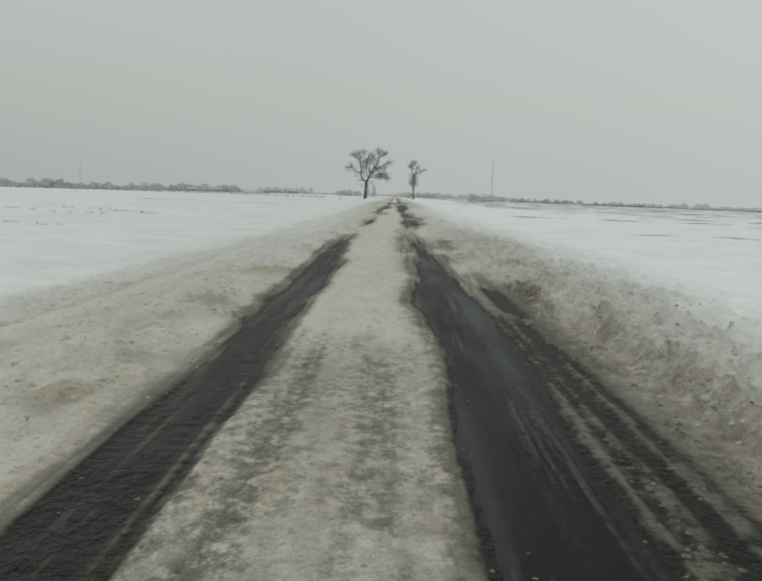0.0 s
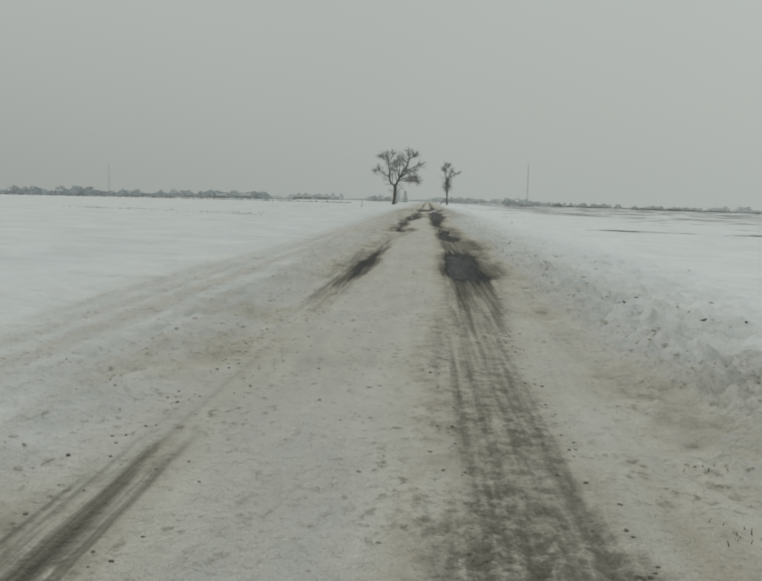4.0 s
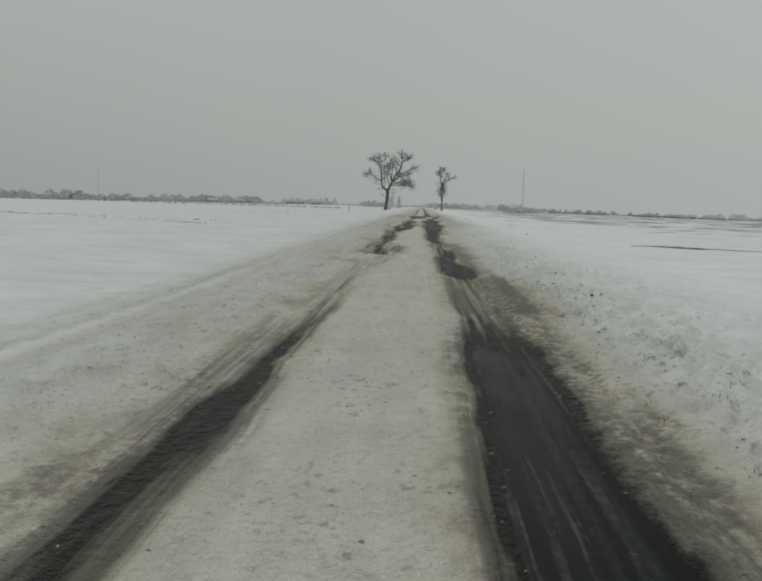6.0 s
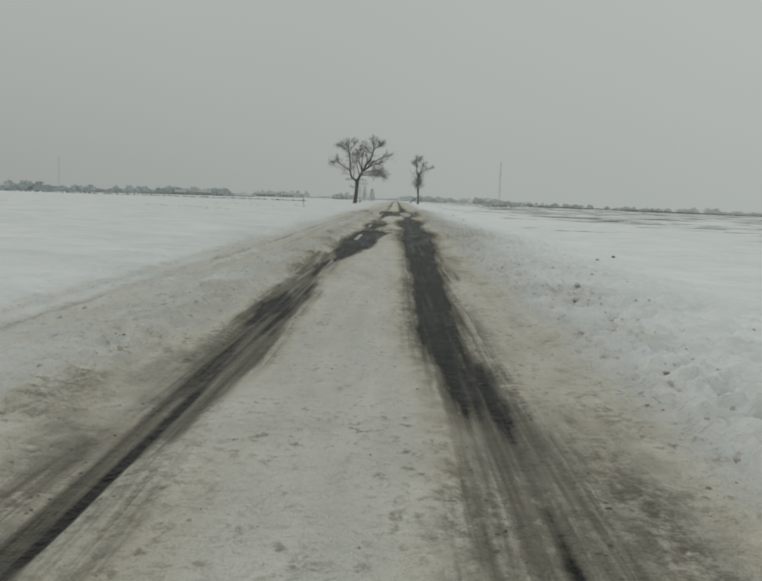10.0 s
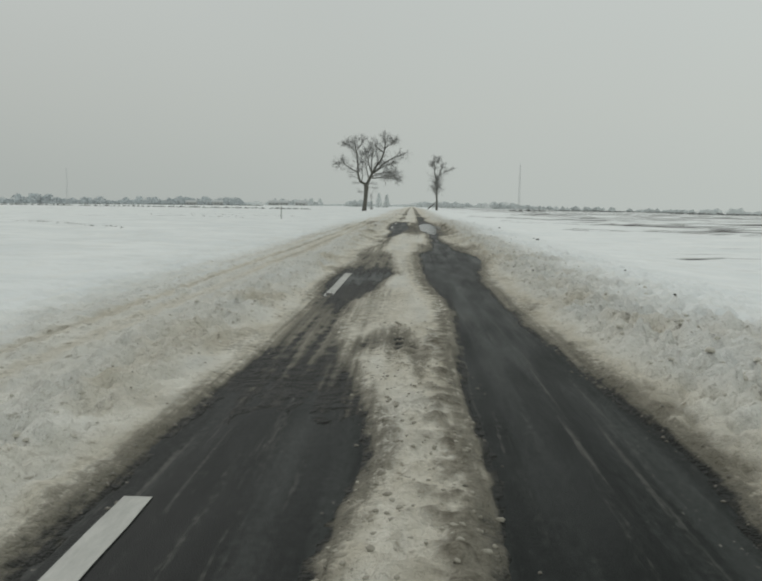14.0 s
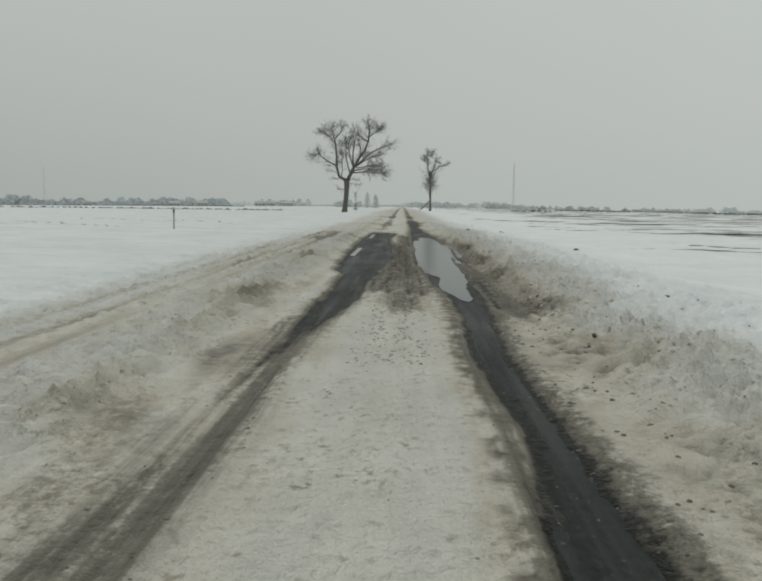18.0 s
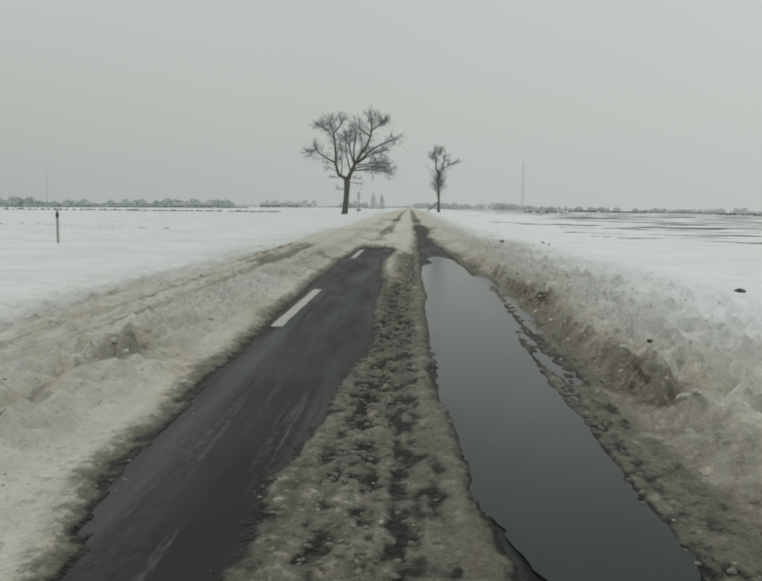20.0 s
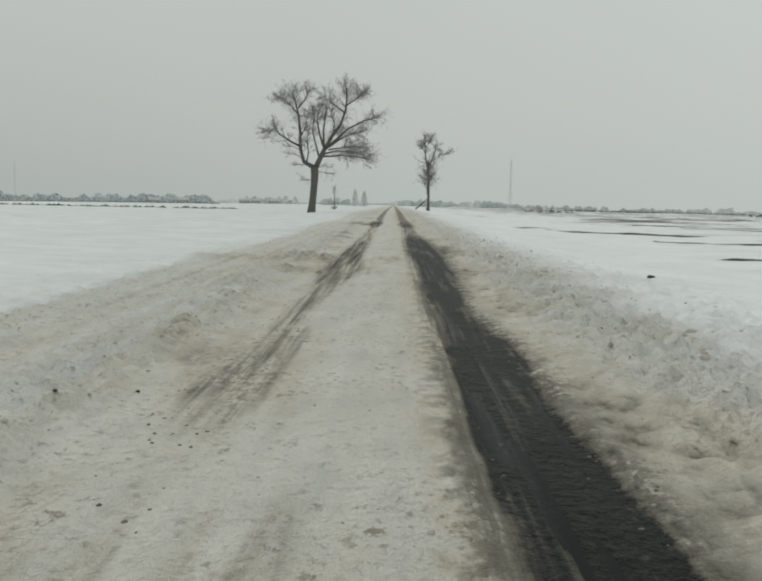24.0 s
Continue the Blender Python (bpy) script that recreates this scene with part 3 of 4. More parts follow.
def snow_cover(x, y):
    """Height, dirtiness with painted hollow shade, slush and bareness to soil of the snow at x, y."""
    bare = np.maximum(track(x, y, LEFT_Y, LEFT_A, LEFT_B, LEFT_S, 0.17), track(x, y, RIGHT_Y, RIGHT_A, RIGHT_B, RIGHT_S, 0.17))
    near = np.maximum(track(x, y, LEFT_Y, LEFT_A, LEFT_B, LEFT_S, 0.28), track(x, y, RIGHT_Y, RIGHT_A, RIGHT_B, RIGHT_S, 0.5))
    for y0, y1, x0, x1, s in THIN_START + THIN_HALF + THIN_END:
        k = np.flatnonzero((y > y0 - 1.9) & (y < y1 + 1.9) & (x > x0 - 0.5) & (x < x1 + 0.5))
        yk = y[k] + 2.4 * (fractal(x[k] * 4.5, y[k] * 0.25, 211, 2) - 0.5)
        box = s * smooth(y0 - 0.8, y0 + 0.8, yk) * (1 - smooth(y1 - 0.8, y1 + 0.8, yk))
        bare[k] = np.maximum(bare[k], box * smooth(x0 - 0.15, x0 + 0.12, x[k]) * (1 - smooth(x1 - 0.12, x1 + 0.15, x[k])))
        near[k] = np.maximum(near[k], box * smooth(x0 - 0.4, x0, x[k]) * (1 - smooth(x1, x1 + 0.4, x[k])))
    streak = fractal(0.829 * x * 9 + 0.559 * y * 0.3, -0.559 * x * 9 + 0.829 * y * 0.3, 31, 3)
    crumb = fractal(x * 7.0, y * 5.6, 57, 3)
    lump = fractal(x * 2.9, y * 2.3, 71, 3)
    # how much slush lies loose in crumbs
    slushy = np.interp(y, [0, 6, 20, 24, 36, 60, 80, 86, 93, 100, 104, 110, 122, 128, 146, 150, 160], [0.75, 0.5, 0.6, 0.8, 0.45, 0.4, 0.5, 1.0, 0.9, 0.7, 1.0, 0.6, 0.8, 1.0, 0.9, 0.45, 0.4])
    lane = smooth(-4.6, -4.2, x) * (1 - smooth(1.5, 1.8, x))
    # untouched depth
    base = 0.036 + 0.034 * (lump - 0.5)
    ridge = np.exp(-((x + 0.02) / 0.30) ** 2) * np.interp(y, [80, 85, 93, 96, 126, 129, 138, 146, 150], [0, 0.8, 0.8, 0.2, 0.3, 0.7, 1, 1, 0.3])
    grit = fractal(x * 8.5, y * 5.5, 203, 3)
    base = base + ridge * (0.022 + 0.10 * (crumb - 0.4) + 0.05 * (fractal(x * 10, y * 8, 203, 2) - 0.5) + 0.02 * lump)
    base = base + 0.06 * (crumb - 0.5) * slushy * smooth(-1.9, -1.2, x) * (0.35 + smooth(0.5, 0.7, lump))
    high = np.interp(y, [0, 20, 40, 60, 80, 86, 110, 126, 134, 146, 155, 300], [0.9, 0.85, 0.7, 0.55, 0.75, 0.95, 0.75, 1.0, 1.15, 1.1, 0.8, 0.8])
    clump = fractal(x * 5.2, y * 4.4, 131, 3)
    bank_r = smooth(1.3, 2.3, x) * (1 - smooth(3.3, 6.6, x)) * high * (0.14 + 0.20 * (lump - 0.5) + (0.40 - 0.24 * smooth(2.2, 3.2, x)) * (clump - 0.5) + 0.26 * (crumb - 0.5))
    bank_l = smooth(-1.5, -2.1, x) * (1 - smooth(-2.3, -3.1, x) * 0.5) * (1 - smooth(-4.5, -7, x)) * high * (0.08 + 0.12 * (lump - 0.5) + 0.22 * (clump - 0.5) * smooth(60, 90, y + 20 * lump) + 0.16 * (clump - 0.5) + 0.13 * (crumb - 0.5))
    deep = np.interp(y, [0, 20, 60, 100, 130, 152, 160, 300], [0.8, 0.6, 0.5, 0.9, 1.5, 1.3, 0.8, 0.7])
    wander = 0.7 * (fractal(y * 0.07, x * 0.3, 77, 3) - 0.5)
    rut = (np.exp(-((x + 3.05 + wander + 0.12 * (lump - 0.5)) / 0.30) ** 2) + 0.8 * np.exp(-((x + 3.95 + wander + 0.2 * (lump - 0.5)) / 0.32) ** 2)) * deep
    wheel = x + 3.55 + 0.5 * wander
    groove = (np.exp(-(wheel / 0.13) ** 2) + 0.5 * np.exp(-((wheel - 0.42) / 0.12) ** 2)) * np.interp(y, [0, 8, 20, 60, 84, 120, 150, 170], [0.9, 1.0, 0.4, 0.6, 1.0, 1.2, 0.8, 0.5])
    base = base + bank_r + bank_l - 0.055 * rut - 0.05 * groove
    open_road = bare + 0.6 * (streak - 0.5) * smooth(0.2, 0.5, bare) * (1 - smooth(0.85, 1.0, bare)) + (0.07 + 0.42 * slushy ** 3) * (crumb - 0.5) * smooth(0.1, 0.4, bare) * (1 - 0.7 * smooth(0.88, 1.0, bare)) + 1.5 * np.minimum(ridge, 0.8) * (grit - 0.5) * smooth(0.15, 0.4, bare)
    h = np.maximum(base, 0.012 + 0.012 * lump) * (1 - smooth(0.12, 0.80, open_road)) - 0.028 * smooth(0.84, 1.0, open_road) + 0.004
    edge = np.maximum(track(x, y, LEFT_Y, LEFT_A, LEFT_B, LEFT_S, 0.30), track(x, y, RIGHT_Y, RIGHT_A, RIGHT_B, RIGHT_S, 0.36))
    slush = np.maximum(np.clip(bare, 0, 1), edge) * lane
    slush = np.maximum(slush, smooth(0.45, 0.72, open_road) * lane)
    slush = slush + lane * np.minimum(ridge, 0.8) * 1.1 * (grit - 0.5) * smooth(0.2, 0.5, bare)
    slush = np.maximum(slush, 0.30 * near * smooth(0.5, 0.72, streak) * lane)
    slush = np.maximum(slush, 0.42 * near ** 1.5 * (0.55 + 0.9 * (clump - 0.5) + 0.45) * smooth(-1.9, -1.5, x) * (1 - smooth(1.7, 2.1, x)))
    slush = np.maximum(slush, 0.36 * np.minimum(rut, 1) * smooth(0.32, 0.72, fractal(x * 2.2, y * 0.07, 19, 4)) * np.interp(y, [0, 20, 60, 100, 128, 143, 149, 156], [0.6, 0.4, 0.3, 0.6, 0.75, 0.8, 1.8, 0.6]))
    slush = np.maximum(slush, 0.30 * np.minimum(groove, 1) * smooth(0.34, 0.6, fractal(x * 1.5, y * 0.16, 27, 3)))
    # ploughed field to the right, meadow to the left
    drift = (fractal(x * 0.35, y * 0.22, 91, 4) - 0.5)
    away = smooth(3.0, 7.0, np.where(x > 0, x - 0.6, -x - 1.2))
    h = h + away * (0.24 * drift + np.where(x > 0, -0.16, 0.12))
    h = h - 6.4 * smooth(70, 650, np.abs(x)) + rise(y) * (1 - smooth(60, 300, np.abs(x))) * (1 - 0.8 * smooth(4.5, 10, -x))
    pat = fractal(x * 0.9, y * 0.45, 43, 3)
    stain = fractal(x * 0.28, y * 0.10, 147, 4)
    verge = 1 - smooth(1.3, 2.0, x) * (1 - np.interp(y, [0, 12, 22, 30, 76, 86, 98, 122, 150, 160], [1.0, 1.2, 1.2, 0.55, 0.35, 0.9, 1.0, 1.2, 1.2, 1.0]))
    d = 0.25 * smooth(-4.8, -1.2, x + 3.4 * (stain - 0.5)) * np.where(x < -1.4, np.interp(y, [0, 14, 25, 32, 50, 56, 64, 72, 84, 100, 126, 160], [1.6, 0.9, 0.6, 0.55, 0.6, 1.2, 1.2, 1.1, 0.9, 0.9, 1.2, 1.0]), 1) * verge * (1 - smooth(1.7, 4.4, x + 2.0 * (stain - 0.5))) * (0.6 + 0.8 * pat) + 0.62 * near * (0.5 + 0.8 * crumb)
    # verge grime, deepened in the hollows between lumps to paint in their shade
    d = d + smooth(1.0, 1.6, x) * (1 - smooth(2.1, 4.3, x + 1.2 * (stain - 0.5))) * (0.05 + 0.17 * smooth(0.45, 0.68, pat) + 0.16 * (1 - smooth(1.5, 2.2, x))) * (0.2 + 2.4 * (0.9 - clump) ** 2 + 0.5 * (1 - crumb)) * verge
    d = d + smooth(-1.2, -1.7, x) * (1 - smooth(-1.9, -3.2, x)) * (0.08 + 0.28 * smooth(0.45, 0.75, pat)) * (0.5 + 0.8 * crumb)
    d = d + 0.34 * np.minimum(rut, 1) * (0.3 + 0.8 * streak)
    d = d + 0.34 * groove
    d = d + ridge * 0.36 * crumb + 0.08 * smooth(-2.0, -1.5, x) * (1 - smooth(1.3, 1.8, x))
    fringe = np.exp(-((x - np.interp(y, RIGHT_Y, RIGHT_A) + 0.10) / 0.16) ** 2) * np.interp(y, [0, 80, 92, 150, 160], [0.4, 0.4, 1, 1, 0.3])
    d = d + fringe * 0.42 * smooth(0.35, 0.65, crumb)
    drawn = fractal(x * 2.4 + y * 0.02, y * 0.06, 163, 4)
    d = d + smooth(-1.6, -2.2, x) * (1 - smooth(-3.6, -6, x)) * np.interp(y, [0, 20, 60, 110, 130, 150, 165, 200], [0.10, 0.06, 0.05, 0.08, 0.17, 0.22, 0.16, 0.1]) * smooth(0.38, 0.62, drawn)
    soil = np.where(x > 0, smooth(4.2, 9, x) * (np.interp(y, [0, 62, 105, 150, 300], [0.31, 0.32, 0.35, 0.37, 0.39]) + 0.10 * smooth(11, 26, x)), 0.0)
    for x0, y0, x1, y1, w in FURROWS:
        t = np.clip((x - x0) / (x1 - x0), 0, 1)
        wob = 1.2 * (fractal(x * 0.5, x * 0 + y0, 61, 2) - 0.5)
        soil = np.maximum(soil, 0.74 * np.exp(-((y - y0 - (y1 - y0) * t - wob) / w) ** 2) * smooth(x0 - 0.6, x0 + 1.0, x) * (1 - smooth(x1 - 2, x1 + 2, x)))
    soil = np.maximum(soil, np.where(x < -20, 0.335, 0.0))
    crumbly = np.interp(y, [0, 6, 8, 16, 20, 26, 34, 60, 84, 88, 92, 99, 102, 106, 110, 118, 126, 138, 146, 150], [0.8, 0.7, 0.3, 0.1, 0.4, 0.5, 0.1, 0.15, 0.3, 0.5, 0.3, 0.4, 0.8, 0.6, 0.2, 0.3, 0.7, 0.9, 0.5, 0.1])
    crumbly = np.maximum(crumbly, np.interp(y, [-8, 9, 12, 19, 22, 36, 40, 46, 52, 62, 66, 105, 110, 128], [0.8, 0.8, 0.2, 0.2, 0.7, 0.2, 0.8, 1, 0.8, 0.7, 0.2, 0.2, 0.8, 0.9]) * smooth(0.75, 1.1, x + 0.25 * (lump - 0.5)))
    crumbly = crumbly * (1 - 0.8 * (1 - smooth(-1.15, -0.85, x)) * (1 - smooth(60, 84, y)))
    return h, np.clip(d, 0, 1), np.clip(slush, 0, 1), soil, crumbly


def grow(start, step, stop, factor):
    out, v, s = [], start, step
    while v < stop:
        s *= factor
        v += s
        out.append(v)
    return out


def build_ground():
    xs = list(np.arange(-1.95, 2.45, 0.036))
    xl = list(np.arange(-4.7, -1.95, 0.05))
    xr = list(np.arange(2.45, 5.2, 0.065))
    left = [-v for v in grow(4.7, 0.09, 3200, 1.085)]
    right = grow(5.2, 0.09, 3200, 1.085)
    x = np.array(left[::-1] + xl + xs + xr + right)
    y = np.array([-v for v in grow(3.0, 0.2, 900, 1.25)][::-1] + list(np.arange(-3.0, 165, 0.066)) + list(np.arange(165, 200, 0.16)) + list(np.arange(200, 330, 0.7)) + grow(330, 1.0, 3600, 1.10))
    gx, gy = np.meshgrid(x, y)
    h, d, w, s, q = snow_cover(gx.ravel(), gy.ravel())
    nv, nx, ny = h.size, len(x), len(y)
    co = np.stack([gx.ravel(), gy.ravel(), h], 1).astype(np.float32)
    me = bpy.data.meshes.new("ground")
    me.vertices.add(nv)
    me.vertices.foreach_set("co", co.ravel())
    i = (np.arange(ny - 1)[:, None] * nx + np.arange(nx - 1)[None, :]).ravel()
    quads = np.stack([i, i + 1, i + nx + 1, i + nx], 1).astype(np.int32)
    me.loops.add(quads.size)
    me.loops.foreach_set("vertex_index", quads.ravel())
    me.polygons.add(len(quads))
    me.polygons.foreach_set("loop_start", np.arange(0, quads.size, 4, dtype=np.int32))
    me.polygons.foreach_set("use_smooth", np.ones(len(quads), dtype=bool))
    for name, values in (("dirt_and_shade", d), ("slush", w), ("soil", s), ("crumbly", q)):
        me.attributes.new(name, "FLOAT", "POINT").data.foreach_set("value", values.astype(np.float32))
    me.materials.append(SNOW)
    me.update(calc_edges=True)
    return tagged(new("ground", me), "snow cover, white on the fields and dirtied to slush along the carriageway", "ground", kind="structure")


ground = build_ground()


def build_road():
    bm = bmesh.new()
    ends = [-60] + [y for y in range(0, 340, 8)]
    rows = []
    for y in ends:
        rows.append([bm.verts.new((x, y, z + float(rise(y)))) for x, z in ((-4.5, -0.25), (-4.4, 0.0), (-1.35, 0.0), (1.72, 0.0), (1.8, -0.25))])
    for a, b in zip(rows, rows[1:]):
        for k in range(4):
            bm.faces.new((a[k], a[k + 1], b[k + 1], b[k]))
    road = part("road", bm, ASPHALT)
    tagged(road, "dark wet asphalt country road half covered by slush", "road", kind="structure")
    # broken centre line: four-metre dashes, twelve metres apart
    for k in range(-1, 6):
        y1 = 88.85 + 11.95 * k
        mid = -1.28
        bm = bmesh.new()
        w = 0.067
        left, right = [], []
        for i in range(13):
            y = y1 - 4.0 + 4.0 * i / 12
            left.append((mid - w + random.uniform(-0.006, 0.006), y))
            right.append((mid + w + random.uniform(-0.006, 0.006), y))
        ring = right + left[::-1]
        f = bm.faces.new([bm.verts.new((a, b, 0.004)) for a, b in ring])
        ext = bmesh.ops.extrude_face_region(bm, geom=[f])
        for v in ext["geom"]:
            if isinstance(v, bmesh.types.BMVert):
                v.co.z = 0.007
        part("centre_line_dash", bm, PAINT, road, "white painted dash of the centre line")
    return road


road = build_road()


def puddle(label, y0, y1, xa, xb, z, seed):
    """A sheet of meltwater in a hollow of the road, with ragged ends; the slush stands above it and draws its shores."""
    n = int((y1 - y0) / 0.06)
    y = np.linspace(y0, y1, n + 1)
    end = np.minimum((y - y0) / 12.0, (y1 - y) / 7.0) + 0.3 * (fractal(y * 0.7, y * 0 + 6, seed + 8, 3) - 0.5) - 0.15
    w = np.clip(end, 0, 1) ** 0.85
    mid = 0.5 * (xa + xb) + 0.25 * (xb - xa) * (fractal(y * 0.35, y * 0, seed + 21, 2) - 0.5)
    shore_l = mid + (xa - mid) * w + (0.30 * (fractal(y * 0.5, y * 0, seed, 2) - 0.5) + 0.10 * (fractal(y * 5, y * 0, seed, 2) - 0.5)) * (w > 0)
    shore_r = np.maximum(mid + (xb - mid) * w + (0.30 * (fractal(y * 0.5, y * 0 + 2, seed + 5, 2) - 0.5) + 0.10 * (fractal(y * 5, y * 0 + 2, seed + 5, 2) - 0.5)) * (w > 0), shore_l)
    v, f = [], []
    for a, b, q in zip(shore_l.tolist(), shore_r.tolist(), y.tolist()):
        s = len(v)
        v += [(a, q, z), (b, q, z)]
        if s and b > a + 0.01:
            f.append((s - 2, s - 1, s + 1, s))
    return tagged(raw_mesh("puddle", v, f, WATER), label, "puddle", "meltwater on the road", kind="structure")


puddle("long flat meltwater puddle in the wheel track", 120.5, 146.8, 0.16, 1.80, 0.007, 1)

# ---- trees by the road ----
def limb_points(a, b, bend, n, rnd):
    """Points from a to b with some crookedness."""
    a, b = Vector(a), Vector(b)
    side = Vector((rnd.uniform(-1, 1), rnd.uniform(-1, 1), rnd.uniform(-0.4, 1))) * bend * (b - a).length
    return [a.lerp(b, i / n) + side * math.sin(math.pi * i / n) + Vector([rnd.uniform(-1, 1) * 0.035 * (b - a).length for _ in range(3)]) * (0 if i in (0, n) else 1) for i in range(n + 1)]


def twigs_from(rnd, verts, faces, points, r0, length, depth, count, lift=0.35, keep=()):
    """Side shoots along a branch, each with shoots of its own."""
    for _ in range(count):
        k = rnd.uniform(0.25, 1.0) * (len(points) - 1)
        i = min(int(k), len(points) - 2)
        at = Vector(points[i]).lerp(Vector(points[i + 1]), k - i)
        way = (Vector(points[i + 1]) - Vector(points[i])).normalized()
        out = Vector((rnd.gauss(0, 1), rnd.gauss(0, 1), rnd.gauss(0, 0.7) + lift)).normalized()
        end = at + (way * 0.75 + out * 0.75).normalized() * length * rnd.uniform(0.5, 1.15)
        pts = limb_points(at, end, rnd.uniform(-0.12, 0.12), 3, rnd)
        tube(verts, faces, pts, [r0, r0 * 0.8, r0 * 0.6, r0 * 0.35], 4 if depth > 1 else 3)
        if depth > 0:
            twigs_from(rnd, verts, faces, pts, r0 * 0.55, length * 0.55, depth - 1, rnd.choice((3, 4, 5)), lift)


def oak():
    """The broad roadside tree: fork at six metres, two crowns of limbs."""
    rnd = random.Random(11)
    tree = new("oak_tree")
    tagged(tree, "tall bare broad-crowned tree with forked trunk beside the road", "tree")
    trunk_v, trunk_f = [], []
    trunk = [(0, 0, -0.4), (0.03, 0, 0.15), (0.12, 0.0, 1.0), (0.26, 0.02, 2.4), (0.36, 0.03, 3.8), (0.42, 0.0, 5.0), (0.36, 0, 5.9)]
    tube(trunk_v, trunk_f, trunk, [0.68, 0.53, 0.44, 0.41, 0.42, 0.46, 0.47], 14)
    raw_mesh("trunk", trunk_v, trunk_f, BARK, tree, True)
    # limbs: points across the road, and radii at both ends
    limbs = [
        [(0.3, 5.8), (-0.9, 6.5), (-1.3, 8.0), (-1.37, 10.2), (-1.6, 12.2), (-1.9, 13.6), (-2.3, 15.0)],
        [(-1.3, 8.3), (-2.6, 9.0), (-3.9, 9.9), (-4.5, 10.5), (-5.2, 10.1)],
        [(0.5, 5.8), (1.2, 7.3), (1.6, 8.3), (2.4, 9.7), (3.4, 11.1), (3.95, 12.8), (4.1, 14.5), (4.0, 15.9)],
        [(1.5, 8.0), (1.0, 9.9), (0.65, 11.6), (0.75, 13.2)],
        [(1.5, 8.3), (1.45, 10.4), (1.6, 12.3), (1.8, 13.6)],
        [(1.7, 8.2), (3.0, 9.3), (4.3, 10.6), (6.2, 11.7), (8.0, 12.2)],
        [(2.0, 8.3), (3.3, 9.3), (4.6, 10.0), (6.2, 10.3)],
        [(1.3, 7.2), (2.2, 7.2), (3.6, 7.35), (5.6, 7.2), (7.0, 6.9)],
        [(2.0, 8.0), (3.2, 8.2), (4.8, 8.4), (6.2, 8.3)],
        [(-1.35, 12.0), (-2.6, 13.4), (-3.9, 14.4)],
        [(-1.6, 13.0), (-0.7, 14.2), (-0.4, 15.2)],
        [(3.9, 12.6), (2.4, 13.6), (1.5, 14.5)],
        [(4.0, 13.4), (5.2, 14.3), (5.9, 14.9)],
        [(-1.0, 6.9), (-2.0, 7.4), (-3.0, 7.4)],
        [(0.5, 5.4), (1.6, 5.2), (2.6, 5.1)],
        [(-0.6, 6.3), (-0.3, 7.6), (-0.5, 9.4), (0.0, 11.0)],
        [(0.9, 7.2), (0.5, 8.6), (0.1, 10.2), (0.3, 11.9), (0.0, 13.1)],
        [(2.6, 9.8), (2.7, 11.2), (2.3, 12.6), (2.6, 13.8)],
        [(-1.35, 9.6), (-0.7, 10.8), (-0.5, 12.2)],
        [(-1.3, 7.9), (-2.2, 8.3), (-3.4, 8.4)],
        [(0.3, 4.3), (-0.4, 4.2), (-1.0, 4.3)],
        [(-0.1, 6.1), (-1.2, 6.1), (-2.3, 6.2)],
        [(0.6, 5.7), (1.4, 6.1), (2.3, 5.9)],
        [(1.5, 7.5), (3.0, 7.9), (4.6, 7.8), (6.2, 7.6)],
    ]
    thick = [0.31, 0.16, 0.36, 0.17, 0.16, 0.21, 0.15, 0.15, 0.11, 0.11, 0.09, 0.12, 0.10, 0.06, 0.045, 0.11, 0.13, 0.11, 0.09, 0.06, 0.04, 0.06, 0.06, 0.12]
    crown_v, crown_f = [], []
    for line, r in zip(limbs, thick):
        depth = rnd.uniform(-0.5, 0.5)
        pts = []
        for i, (x, z) in enumerate(line):
            pts.append((x + rnd.uniform(-0.06, 0.06), depth * i * 0.55 + rnd.uniform(-0.1, 0.1) * (i > 0), z))
        verts, faces = [], []
        n = len(pts)
        tube(verts, faces, pts, [r * (1 - 0.82 * (i / (n - 1)) ** 0.8) for i in range(n)], 8)
        raw_mesh("limb", verts, faces, BARK, tree, True)
        small = r < 0.07
        inner = abs(line[-1][0]) < 2.7 and r < 0.2
        twigs_from(rnd, crown_v, crown_f, pts, 0.022 if small else 0.034, 0.9 if small else 1.5, 1 if small else 2, 7 if small else int((8 + 4.4 * n) * (0.5 if inner else 1)), 0.2)
        # a brush of fine shoots at the limb's end
        twigs_from(rnd, crown_v, crown_f, pts[-3:], 0.02, 0.9 if small else 1.7, 2, 4 if small else 8 if inner else 14, 0.15)
    tagged(raw_mesh("twig", crown_v, crown_f, TWIG, tree), kind="stuff")
    return tree


oak_tree = oak()
oak_tree.scale = (0.97, 0.97, 0.935)
oak_tree.location = (-9.6, 241.4, 0.05)


